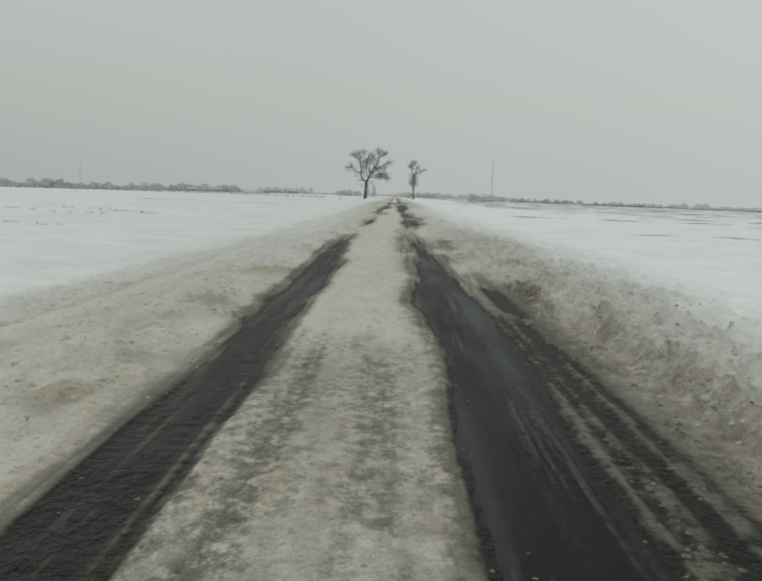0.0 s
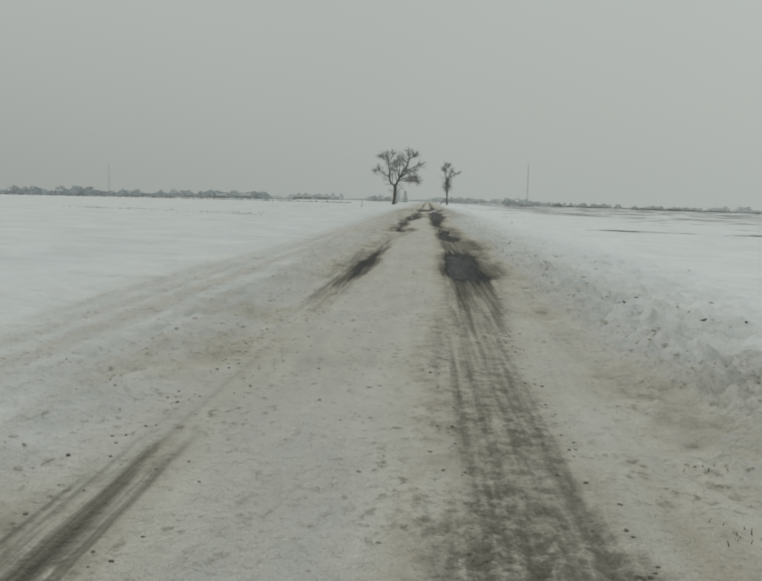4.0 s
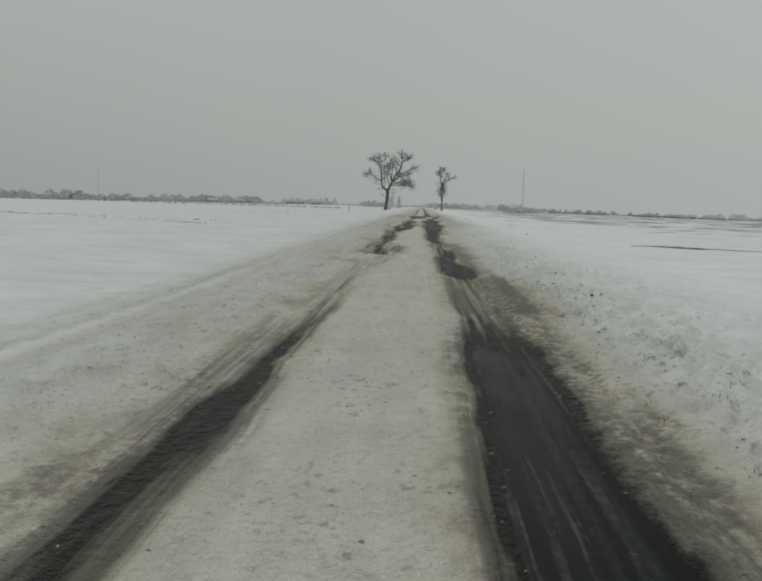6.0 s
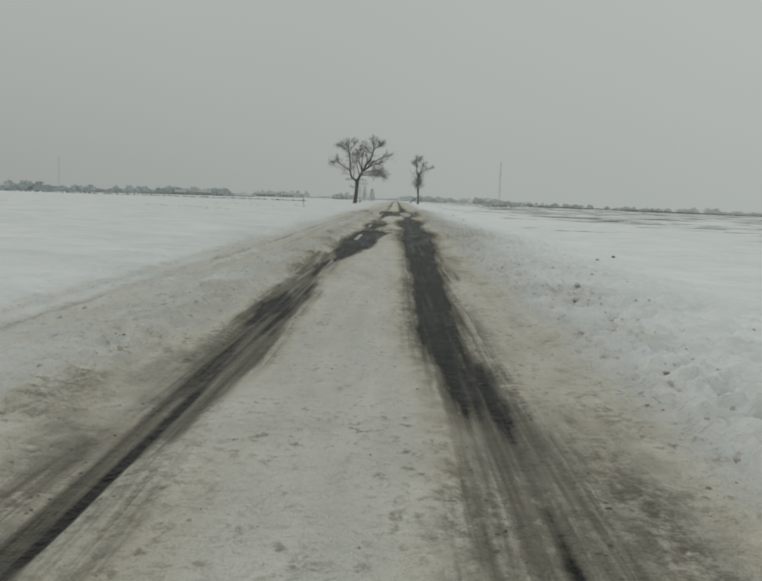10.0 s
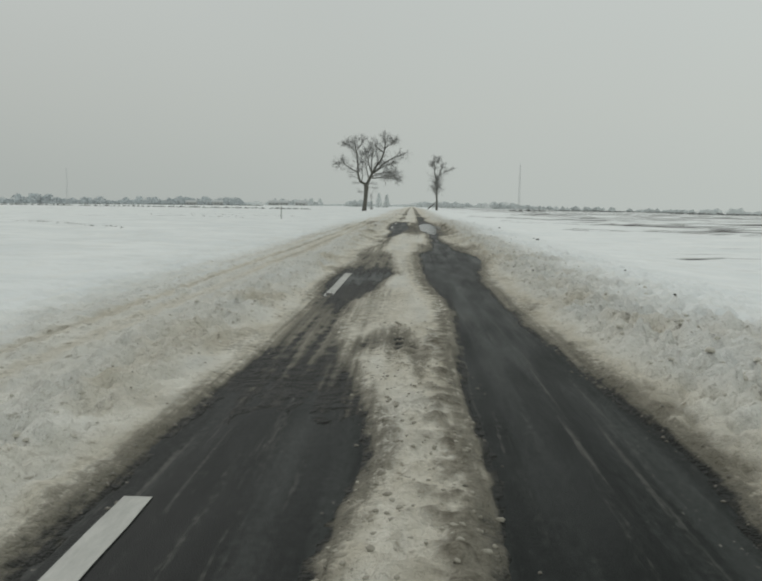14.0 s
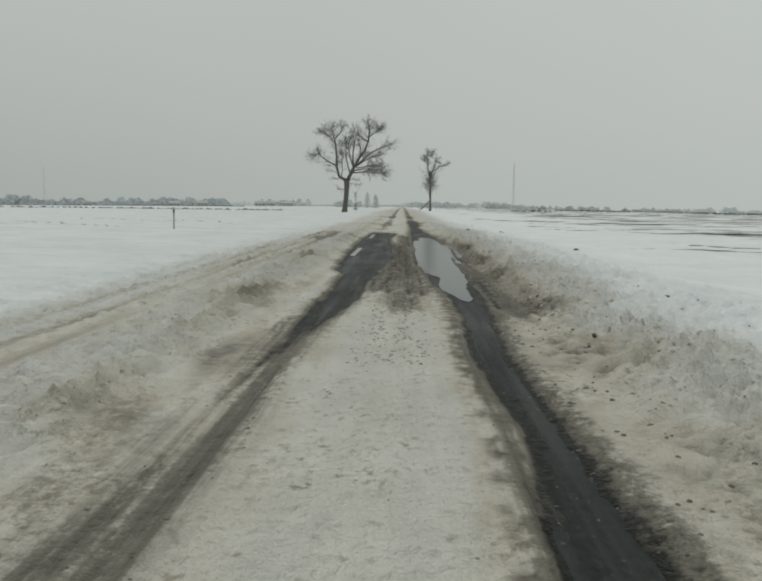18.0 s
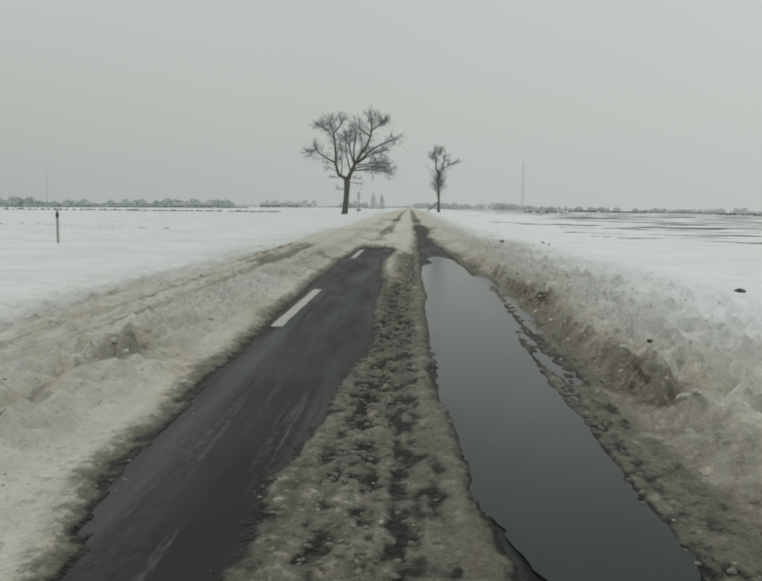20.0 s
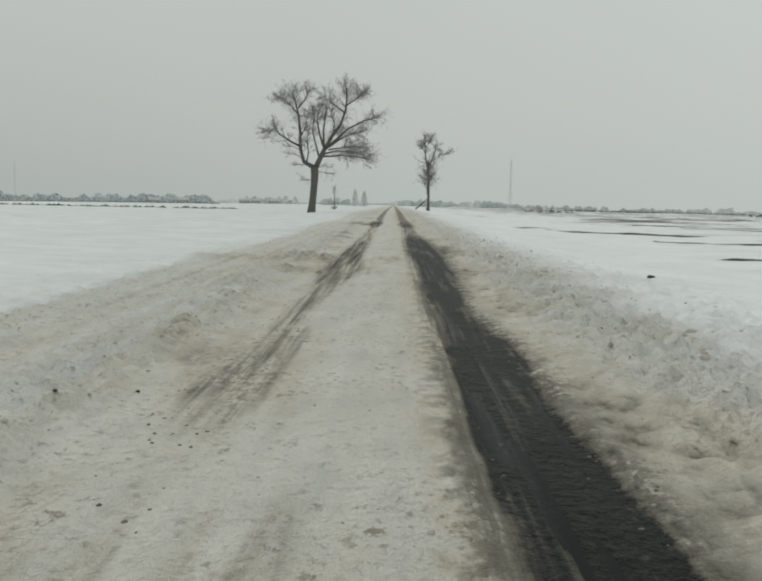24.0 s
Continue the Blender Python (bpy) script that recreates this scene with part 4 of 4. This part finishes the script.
def slim_tree():
    """The slim tree on the verge: plain stem, shaggy ivy half-way, thin double top and a leaning prop."""
    rnd = random.Random(23)
    tree = new("slim_tree")
    tagged(tree, "slim tree with shaggy ivied stem and thin broken top", "tree")
    v, f = [], []
    tube(v, f, [(0, 0, -0.3), (0.02, 0, 0.3), (0.05, 0, 2.0), (-0.02, 0, 4.0), (-0.1, 0.05, 6.2), (-0.25, 0, 8.5)], [0.42, 0.3, 0.24, 0.23, 0.2, 0.17], 10)
    raw_mesh("trunk", v, f, BARK, tree, True)
    tops = [[(-0.25, 8.4), (-0.7, 10.4), (-0.8, 12.0), (-1.0, 13.6), (-0.6, 14.4)], [(-0.2, 8.2), (0.5, 9.8), (1.1, 11.6), (1.4, 12.9)], [(0.5, 9.6), (2.0, 10.6), (3.9, 11.3)],
            [(-0.7, 11.0), (-1.4, 11.9), (-1.6, 12.6)], [(-0.75, 12.2), (-0.1, 13.2), (0.2, 14.0)]]
    cv, cf = [], []
    for line, r in zip(tops, (0.15, 0.13, 0.08, 0.06, 0.06)):
        pts = [(x, rnd.uniform(-0.2, 0.2) * (i > 0), z) for i, (x, z) in enumerate(line)]
        v, f = [], []
        tube(v, f, pts, [r * (1 - 0.75 * i / (len(pts) - 1)) for i in range(len(pts))], 6)
        raw_mesh("limb", v, f, BARK, tree, True)
        twigs_from(rnd, cv, cf, pts, 0.03, 1.35, 2, 30, 0.2)
    # short side shoots all up the stem
    twigs_from(rnd, cv, cf, [(0.0, 0, 3.0), (-0.05, 0, 4.8), (-0.1, 0.05, 6.2), (-0.25, 0, 9.0)], 0.032, 2.3, 2, 85, 0.1)
    tagged(raw_mesh("twig", cv, cf, TWIG, tree), kind="stuff")
    v, f = [], []
    for _ in range(1500):
        z = rnd.uniform(3.3, 9.6)
        reach = (0.25 + 1.2 * math.exp(-((z - 6.4) / 1.6) ** 2)) * rnd.random() ** 1.1
        a = rnd.uniform(0, 2 * math.pi)
        c = Vector((-0.08 + reach * math.cos(a) * 1.15, reach * math.sin(a), z))
        n = Vector((rnd.gauss(0, 1), rnd.gauss(0, 1), rnd.gauss(0, 1))).normalized()
        t = n.orthogonal().normalized() * rnd.uniform(0.04, 0.10)
        q = n.cross(t)
        s = len(v)
        v += [tuple(c + t), tuple(c + q * 0.7), tuple(c - t), tuple(c - q * 0.7)]
        f.append((s, s + 1, s + 2, s + 3))
    tagged(raw_mesh("ivy", v, f, IVY, tree), kind="stuff")
    v, f = [], []
    tube(v, f, [(-2.7, 0, 0.0), (-1.4, 0, 1.1), (-0.1, 0, 2.3)], [0.14, 0.12, 0.1], 6)
    raw_mesh("broken_limb", v, f, BARK, tree, True)
    v, f = [], []
    for i in range(14):
        a = i * 0.45
        tube(v, f, [(0.3 * math.cos(a), 0.3 * math.sin(a), 0.0), (0.5 * math.cos(a), 0.5 * math.sin(a), rnd.uniform(0.2, 0.7))], [0.02, 0.01], 3)
    tagged(raw_mesh("root_shoot", v, f, TWIG, tree), kind="stuff")
    return tree


verge_tree = slim_tree()
verge_tree.scale = (0.97, 0.97, 0.97)
verge_tree.location = (6.6, 299.5, float(rise(299.5)) - 0.03)


def sapling(x, y, height, seed, stake):
    rnd = random.Random(seed)
    tree = new("sapling")
    tagged(tree, "thin bare sapling standing in the roadside snow", "tree")
    v, f = [], []
    pts = [(0, 0, -0.2), (0.04, 0, height * 0.4), (-0.03, 0, height * 0.75), (0.02, 0, height)]
    tube(v, f, pts, [0.09, 0.07, 0.05, 0.02], 6)
    raw_mesh("trunk", v, f, BARK, tree, True)
    v, f = [], []
    twigs_from(rnd, v, f, pts[1:], 0.03, height * 0.2, 1, 16, 0.6)
    tagged(raw_mesh("twig", v, f, TWIG, tree), kind="stuff")
    if stake:
        v, f = [], []
        for _ in range(60):
            a, r = rnd.uniform(0, 6.28), rnd.uniform(0.05, 0.6)
            tube(v, f, [(r * math.cos(a), r * math.sin(a), 0), (1.3 * r * math.cos(a), 1.3 * r * math.sin(a), rnd.uniform(0.2, 0.6))], [0.02, 0.008], 3)
        tagged(raw_mesh("base_scrub", v, f, TWIG, tree), kind="stuff")
    tree.location = (x, y, float(rise(y)))
    return tree


sapling(-11.0, 296, 4.0, 3, True)


def conifer(x, y, height, seed):
    """A narrow conical evergreen far behind, of many small sprays."""
    rnd = random.Random(seed)
    tree = new("conifer")
    tagged(tree, "narrow conical evergreen far behind, coloured pale grey for haze", "tree", "conifer pair")
    v, f = [], []
    tube(v, f, [(0, 0, -0.3), (0, 0, height)], [0.2, 0.04], 5)
    raw_mesh("trunk", v, f, BARK, tree)
    v, f = [], []
    for _ in range(700):
        z = rnd.random() ** 1.3 * height
        r = (0.5 + 0.30 * height * (1 - z / height)) * rnd.random() ** 0.5
        a = rnd.uniform(0, 2 * math.pi)
        c = Vector((r * math.cos(a), r * math.sin(a), z + 0.3))
        n = Vector((rnd.gauss(0, 1), rnd.gauss(0, 1), rnd.gauss(0, 1))).normalized()
        t = n.orthogonal().normalized() * rnd.uniform(0.25, 0.55)
        q = n.cross(t)
        s = len(v)
        v += [tuple(c + t), tuple(c + q * 0.8), tuple(c - t)]
        f.append((s, s + 1, s + 2))
    raw_mesh("crown", v, f, HAZE_PALE, tree)
    tree.location = (x, y, 0.2)
    return tree


conifer(-21.5, 590, 9.0, 5)
conifer(-16.6, 596, 8.0, 6)

# ---- lattice masts on the plain ----
def lattice_mast(x, y, z, height):
    mast = new("lattice_mast")
    tagged(mast, "slender grey steel lattice radio mast on the plain", "mast", "radio masts")
    half = 1.3
    corners = [(half * math.cos(a), half * math.sin(a)) for a in (0.5, 0.5 + 2.094, 0.5 + 4.189)]
    for cx, cy in corners:
        v, f = [], []
        tube(v, f, [(cx, cy, 0), (cx * 0.4, cy * 0.4, height)], [0.11, 0.07], 5)
        raw_mesh("leg", v, f, STEEL, mast)
    v, f = [], []
    n = 16
    for i in range(n):
        z0, z1 = height * i / n, height * (i + 1) / n
        for k in range(3):
            a, b = corners[k], corners[(k + 1) % 3]
            s0, s1 = 1 - 0.6 * i / n, 1 - 0.6 * (i + 1) / n
            tube(v, f, [(a[0] * s0, a[1] * s0, z0), (b[0] * s1, b[1] * s1, z1)], [0.05, 0.05], 3)
            tube(v, f, [(a[0] * s1, a[1] * s1, z1), (b[0] * s1, b[1] * s1, z1)], [0.05, 0.05], 3)
    raw_mesh("bracing", v, f, STEEL, mast)
    v, f = [], []
    tube(v, f, [(0, 0, height - 1), (0, 0, height + 3)], [0.08, 0.05], 5)
    raw_mesh("antenna", v, f, STEEL, mast)
    mast.location = (x, y, z)
    return mast


lattice_mast(-361, 895, -6.4, 41)
lattice_mast(100.5, 830, -1.0, 42)

# ---- snow marker on the meadow ----
def marker_post():
    post = new("marker_post")
    tagged(post, "slim grey marker post standing alone in the snowy meadow", "post")
    bm = bmesh.new()
    bmesh.ops.create_cone(bm, cap_ends=True, segments=10, radius1=0.04, radius2=0.036, depth=1.1)
    bmesh.ops.translate(bm, verts=bm.verts, vec=(0, 0, 0.4))
    part("shaft", bm, POST, post)
    bm = bmesh.new()
    bmesh.ops.create_cone(bm, cap_ends=True, segments=10, radius1=0.046, radius2=0.02, depth=0.06)
    bmesh.ops.translate(bm, verts=bm.verts, vec=(0, 0, 0.98))
    part("cap", bm, POST, post)
    bm = bmesh.new()
    bmesh.ops.create_cone(bm, cap_ends=False, segments=10, radius1=0.043, radius2=0.043, depth=0.14)
    bmesh.ops.translate(bm, verts=bm.verts, vec=(0, 0, 0.82))
    part("band", bm, SOIL, post, "dark band near the top")
    z = float(snow_cover(np.array([-10.4]), np.array([147.3]))[0][0])
    post.location = (-10.4, 147.3, z)
    return post


marker_post()

def far_ground(x, y):
    """Height of the snow far from the road, for one place or many."""
    h = snow_cover(np.atleast_1d(np.asarray(x, float)), np.atleast_1d(np.asarray(y, float)))[0]
    return h if np.ndim(x) else float(h[0])


# ---- far village ----
def house(x, y, z, w, d, h, turn):
    home = new("house")
    tagged(home, "low pale village house with snow-covered gable roof", "house", "village houses")
    bm = bmesh.new()
    bmesh.ops.create_cube(bm, size=1)
    bmesh.ops.scale(bm, verts=bm.verts, vec=(w, d, h))
    bmesh.ops.translate(bm, verts=bm.verts, vec=(0, 0, h / 2))
    part("wall", bm, PLASTER, home)
    bm = bmesh.new()
    o, r = 0.5, h * 0.75
    pts = [(-w / 2 - o, -d / 2 - o, h), (w / 2 + o, -d / 2 - o, h), (w / 2 + o, d / 2 + o, h), (-w / 2 - o, d / 2 + o, h), (-w / 2 - o, 0, h + r), (w / 2 + o, 0, h + r)]
    vs = [bm.verts.new(p) for p in pts]
    for q in ((0, 1, 5, 4), (2, 3, 4, 5), (0, 4, 3), (1, 2, 5), (3, 2, 1, 0)):
        bm.faces.new([vs[i] for i in q])
    roof = part("roof", bm, ROOFSNOW, home, "snow-covered gable roof")
    bm = bmesh.new()
    bmesh.ops.create_cube(bm, size=1)
    bmesh.ops.scale(bm, verts=bm.verts, vec=(0.7, 0.7, 1.8))
    bmesh.ops.translate(bm, verts=bm.verts, vec=(w * 0.2, 0.4, h + r))
    part("chimney", bm, HEDGE, roof)
    for k in range(3):
        bm = bmesh.new()
        bmesh.ops.create_cube(bm, size=1)
        bmesh.ops.scale(bm, verts=bm.verts, vec=(1.2, 0.1, 1.3))
        bmesh.ops.translate(bm, verts=bm.verts, vec=(-w * 0.32 + k * w * 0.32, -d / 2 - 0.02, h * 0.55))
        part("window", bm, PANE, home)
    home.matrix_basis = pose(x, y, z, 0, 0, turn)
    return home


for x, y, w, turn in [(-262, 1010, 12, 8), (-248, 1030, 15, -5), (-228, 1000, 11, 20), (-172, 1060, 13, 0), (-158, 1050, 10, 12), (-140, 1075, 14, -8)]:
    house(x, y, far_ground(x, y) - 0.1, w, 9, 3.4, turn)

# ---- far woods and hedges ----
def scrub_line(name, label, spots, mat, seed):
    """Far bushes and trees along a line: each a cloud of fine slivers, so that the outline is ragged."""
    rnd = random.Random(seed)
    v, f = [], []
    for x, y, z, r, h in spots:
        count = int(60 + 30 * r / 4)
        for _ in range(count):
            t = rnd.random()
            a = rnd.uniform(0, 2 * math.pi)
            prof = math.sin(math.pi * min(1.0, 0.18 + 0.82 * t)) ** 0.6
            c = Vector((x + r * prof * math.cos(a) * rnd.random() ** 0.5, y + r * 0.7 * prof * math.sin(a), z + h * t))
            s = len(v)
            l = rnd.uniform(0.3, 0.62) * min(r, 4.5)
            up = Vector((rnd.gauss(0, 0.6), rnd.gauss(0, 0.4), rnd.uniform(0.3, 1))).normalized() * l
            w = Vector((rnd.gauss(0, 1), rnd.gauss(0, 0.4), rnd.gauss(0, 0.4))).normalized() * l * 0.5
            v += [tuple(c - w), tuple(c + w), tuple(c + up)]
            f.append((s, s + 1, s + 2))
    ob = raw_mesh(name, v, f, mat)
    return tagged(ob, label, "woods", kind="stuff")


def settled(rows, sink):
    """Set each spot of (x, y, r, h) on the ground."""
    z = far_ground(np.array([q[0] for q in rows]), np.array([q[1] for q in rows]))
    return [(q[0], q[1], float(k) - sink, q[2], q[3]) for q, k in zip(rows, z)]


rnd = random.Random(77)
spots = []
for i in range(400):
    x = rnd.uniform(-760, -205)
    y = 905 + (x + 720) * 0.28 + rnd.uniform(-14, 14)
    big = rnd.random() < 0.22
    r, h = (rnd.uniform(6, 10), rnd.uniform(8, 13)) if big else (rnd.uniform(4, 8), rnd.uniform(3.5, 6.5))
    k = 1.0 if x < -420 else 0.8
    spots.append((x, y, r, h * k))
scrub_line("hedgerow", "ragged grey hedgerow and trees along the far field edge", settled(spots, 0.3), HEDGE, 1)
spots = []
for i in range(420):
    x = rnd.uniform(-1500, 1500)
    k = 0.75 + 0.5 * math.sin(x * 0.011) + 0.25 * math.sin(x * 0.037)
    spots.append((x, 1900 + rnd.uniform(-60, 60), rnd.uniform(9, 18), max(3.0, rnd.uniform(6, 11) * k)))
scrub_line("far_woods", "woods along the horizon, coloured pale for haze", settled(spots, 0.5), HAZE_PALE, 2)
spots = []
for x0, x1, y0, hh, n in ((-180, -120, 1110, 9, 22), (-60, -30, 820, 6, 10), (6, 60, 900, 6, 18), (75, 92, 800, 6, 7), (-290, -215, 1060, 11, 26), (130, 380, 1150, 6, 60)):
    for i in range(n):
        spots.append((rnd.uniform(x0, x1), y0 + rnd.uniform(-15, 15), rnd.uniform(2.5, 5), rnd.uniform(0.4, 1) * hh))
scrub_line("field_scrub", "bushes scattered over the plain, coloured pale for haze", settled(spots, 0.3), HAZE_PALE, 3)


def ditch_strip(x0, x1, y0, slope, width, height, seed):
    """A dark band of reed and bare earth along a field edge."""
    rnd = random.Random(seed)
    v, f = [], []
    n = int((x1 - x0) / 0.4)
    xs = np.array([x0 + (x1 - x0) * i / n + rnd.uniform(-0.4, 0.4) for i in range(n)])
    ys = np.array([y0 + slope * (x - x0) + rnd.uniform(-width, width) for x in xs])
    gaps = value_noise(xs * 0.03, xs * 0 + seed * 1.7, 3) < 0.22
    for x, y, z, gap in zip(xs.tolist(), ys.tolist(), (far_ground(xs, ys) - 0.1).tolist(), gaps):
        if gap:
            continue
        h = height * rnd.uniform(0.4, 1.0)
        s = len(v)
        v += [(x - 0.7, y, z), (x + 0.7, y + 0.2, z), (x + rnd.uniform(-0.6, 0.6), y + rnd.uniform(-0.3, 0.3), z + h)]
        f.append((s, s + 1, s + 2))
    ob = raw_mesh("reed_ditch", v, f, EARTHBANK)
    return tagged(ob, "dark reed-grown ditch along a snowy field edge", "reeds", kind="stuff")


ditch_strip(-420, -90, 520, 0.10, 1.5, 0.75, 4)
ditch_strip(70, 420, 470, -0.25, 1.5, 0.8, 5)
ditch_strip(30, 200, 330, -0.32, 1.0, 0.6, 6)
ditch_strip(50, 84, 480, -2.4, 2.0, 0.6, 8)
ditch_strip(-200, -24, 246, 0.14, 0.4, 0.42, 7)

# ---- loose clods, weeds and grass ----
def clods(name, label, count, where, sizes, mat, seed, on_asphalt=False):
    rnd = random.Random(seed)
    xs, ys, ss = [], [], []
    for _ in range(count):
        x, y = where(rnd)
        xs.append(x)
        ys.append(y)
        ss.append(sizes(rnd))
    zs = snow_cover(np.array(xs), np.array(ys))[0]
    v, f = [], []
    for x, y, z, r in zip(xs, ys, zs, ss):
        if z < 0.006 and not on_asphalt:
            continue
        s = len(v)
        base = max(float(z), 0.0 if -4.4 < x < 1.7 else -9.0) - 0.2 * r
        a0, lean = rnd.uniform(0, 1.5), rnd.uniform(-0.3, 0.3) * r
        sx, sy, sz = r * rnd.uniform(0.8, 1.5), r * rnd.uniform(0.7, 1.4), r * rnd.uniform(0.6, 1.1)
        for ring, rz in ((0.95, -0.35), (1.0, 0.3), (0.6, 0.75)):
            for k in range(6):
                a = a0 + 2 * math.pi * k / 6 + ring * 0.6
                q = ring * rnd.uniform(0.75, 1.15)
                v.append((x + sx * q * math.cos(a) + lean * rz, y + sy * q * math.sin(a), base + sz * rz * rnd.uniform(0.6, 1.3)))
        v.append((x + lean, y, base + sz * rnd.uniform(0.75, 1.0)))
        for lvl in range(2):
            for k in range(6):
                o = s + lvl * 6
                f.append((o + k, o + (k + 1) % 6, o + 6 + (k + 1) % 6, o + 6 + k))
        for k in range(6):
            f.append((s + 12 + k, s + 12 + (k + 1) % 6, s + 18))
    ob = raw_mesh(name, v, f, mat, None, True)
    return tagged(ob, label, "clods", kind="stuff")


def on_bank(rnd):
    return (1.8 + abs(rnd.gauss(0, 0.75)) if rnd.random() < 0.75 else -1.75 - abs(rnd.gauss(0, 0.5))), rnd.uniform(-2, 185)


def on_lane(rnd):
    y = rnd.uniform(-2, 175)
    return rnd.choice((rnd.gauss(-0.1, 0.42), rnd.gauss(1.5, 0.3), rnd.gauss(-2.0, 0.35))), y


def on_mid(rnd):
    y = rnd.choice((rnd.uniform(84, 94), rnd.uniform(100, 106), rnd.uniform(137, 147), rnd.uniform(118, 126)))
    return rnd.gauss(0.0, 0.2) - 0.05, y


clods("bank_clods", "lumps of ploughed dirty snow along the verge", 4200, on_bank, lambda r: r.uniform(0.010, 0.026) * (1 + 0.7 * (r.random() < 0.12)), CLOD, 1)
clods("lane_clods", "crumbs of dirty snow strewn on the lane", 3200, on_lane, lambda r: r.uniform(0.004, 0.013), RIDGECLOD, 2)
clods("slush_clumps", "wet brown slush clumps beside the meltwater", 2600, lambda r: (r.gauss(-0.05, 0.17), r.uniform(125.5, 138)) if r.random() < 0.7 else (r.uniform(1.15, 1.85), r.choice((r.uniform(111, 128), r.uniform(121, 138), r.uniform(0, 9)))), lambda r: r.uniform(0.006, 0.022), WETCLOD, 3)
clods("ridge_clods", "dirty snow clumps between the wheel tracks", 2800, on_mid, lambda r: r.uniform(0.006, 0.017), RIDGECLOD, 6)
def on_edge(rnd):
    y = rnd.uniform(-2, 160)
    ys, edge = rnd.choice(((LEFT_Y, LEFT_A), (LEFT_Y, LEFT_B), (RIGHT_Y, RIGHT_A), (RIGHT_Y, RIGHT_B), (RIGHT_Y, RIGHT_B)))
    return float(np.interp(y, ys, edge)) + rnd.gauss(0, 0.065), y


clods("edge_crumbs", "wet brown slush crumbs along the wheel tracks", 4500, on_edge, lambda r: r.uniform(0.004, 0.014), WETCLOD, 8, True)
clods("soil_clods", "dark frozen soil clods in the snow bank", 420, lambda r: (1.9 + abs(r.gauss(0, 1.5)), r.choice((r.uniform(0, 60), r.uniform(90, 180), r.uniform(110, 185)))), lambda r: r.uniform(0.008, 0.022) * (1 + 0.8 * (r.random() < 0.10)), SOIL, 4)


def tufts(name, label, spots, mat, blade, seed):
    rnd = random.Random(seed)
    zs = snow_cover(np.array([p[0] for p in spots]), np.array([p[1] for p in spots]))[0]
    v, f = [], []
    for (x, y, r, n), z in zip(spots, zs):
        for _ in range(n):
            a, q = rnd.uniform(0, 6.28), rnd.random() * r
            px, py = x + q * math.cos(a), y + q * math.sin(a)
            h = blade * rnd.uniform(0.4, 1.1)
            w = h * 0.07 + 0.002
            t = rnd.uniform(0, 6.28)
            s = len(v)
            lx, ly = rnd.gauss(0, 0.45) * h, rnd.gauss(0, 0.45) * h
            v += [(px - w * math.cos(t), py - w * math.sin(t), z - 0.01), (px + w * math.cos(t), py + w * math.sin(t), z - 0.01), (px + lx, py + ly, z + h)]
            f.append((s, s + 1, s + 2))
    ob = raw_mesh(name, v, f, mat)
    return tagged(ob, label, "grass", kind="stuff")


rnd = random.Random(5)
grass_spots = []
for _ in range(260):
    y = rnd.choice((rnd.uniform(18, 27), rnd.uniform(34, 50), rnd.uniform(34, 50), rnd.uniform(50, 62), rnd.uniform(0, 12)))
    grass_spots.append((rnd.uniform(1.2, 2.3), y, 0.14, 16))
tufts("verge_grass", "flattened olive winter grass poking through verge slush", grass_spots, GRASS, 0.02, 1)
weed_spots = []
for x0, y0, dx, dy, n in ((-10.5, 37, -9, 5, 26), (-12, 33, -10, 6, 30), (-11, 74, -16, 10, 60), (-12, 80, -18, 6, 50), (-14, 150, -12, 9, 24), (-11, 162, -14, 8, 30), (-13, 120, -10, 10, 24), (-8, 22, -7, 3, 14)):
    for _ in range(n):
        t = rnd.random()
        weed_spots.append((x0 + dx * t + rnd.gauss(0, 0.15), y0 + dy * t + rnd.gauss(0, 0.15), 0.18, 10))
tufts("weed_stubble", "rows of dark dead weed stems in the snow", weed_spots, SOIL, 0.09, 2)


def soil_clod(x, y, size, seed):
    """One large frozen clod, turned up by the plough."""
    rnd = random.Random(seed)
    bm = bmesh.new()
    bmesh.ops.create_icosphere(bm, subdivisions=3, radius=1.0)
    for v in bm.verts:
        k = 0.72 + 0.35 * noise.noise(v.co * 1.1 + Vector((0, seed, 0))) + 0.22 * noise.noise(v.co * 3.1 + Vector((seed * 3.1, 0, 0)))
        v.co = Vector((v.co.x * 0.62 * size * k, v.co.y * 0.5 * size * k, v.co.z * 0.34 * size * k))
    ob = part("soil_clod", bm, SOIL)
    tagged(ob, "dark frozen soil clod lying in the snow bank", "clod", "large soil clods")
    ob.matrix_basis = pose(x, y, far_ground(x, y) + 0.10 * size, rnd.uniform(-12, 12), rnd.uniform(-12, 12), rnd.uniform(0, 180))
    return ob


for i, (x, y, size) in enumerate([(3.25, 150.3, 0.34), (5.5, 155.4, 0.26), (5.35, 153.2, 0.22), (3.3, 149.0, 0.18), (5.05, 117.4, 0.24), (5.1, 118.6, 0.16), (5.7, 137.2, 0.28), (4.7, 164.1, 0.22),
                                  (4.95, 78.3, 0.2), (6.3, 81.8, 0.2), (-1.68, 155.0, 0.055), (-2.06, 154.6, 0.06)]):
    soil_clod(x, y, size * 0.68, i + 1)
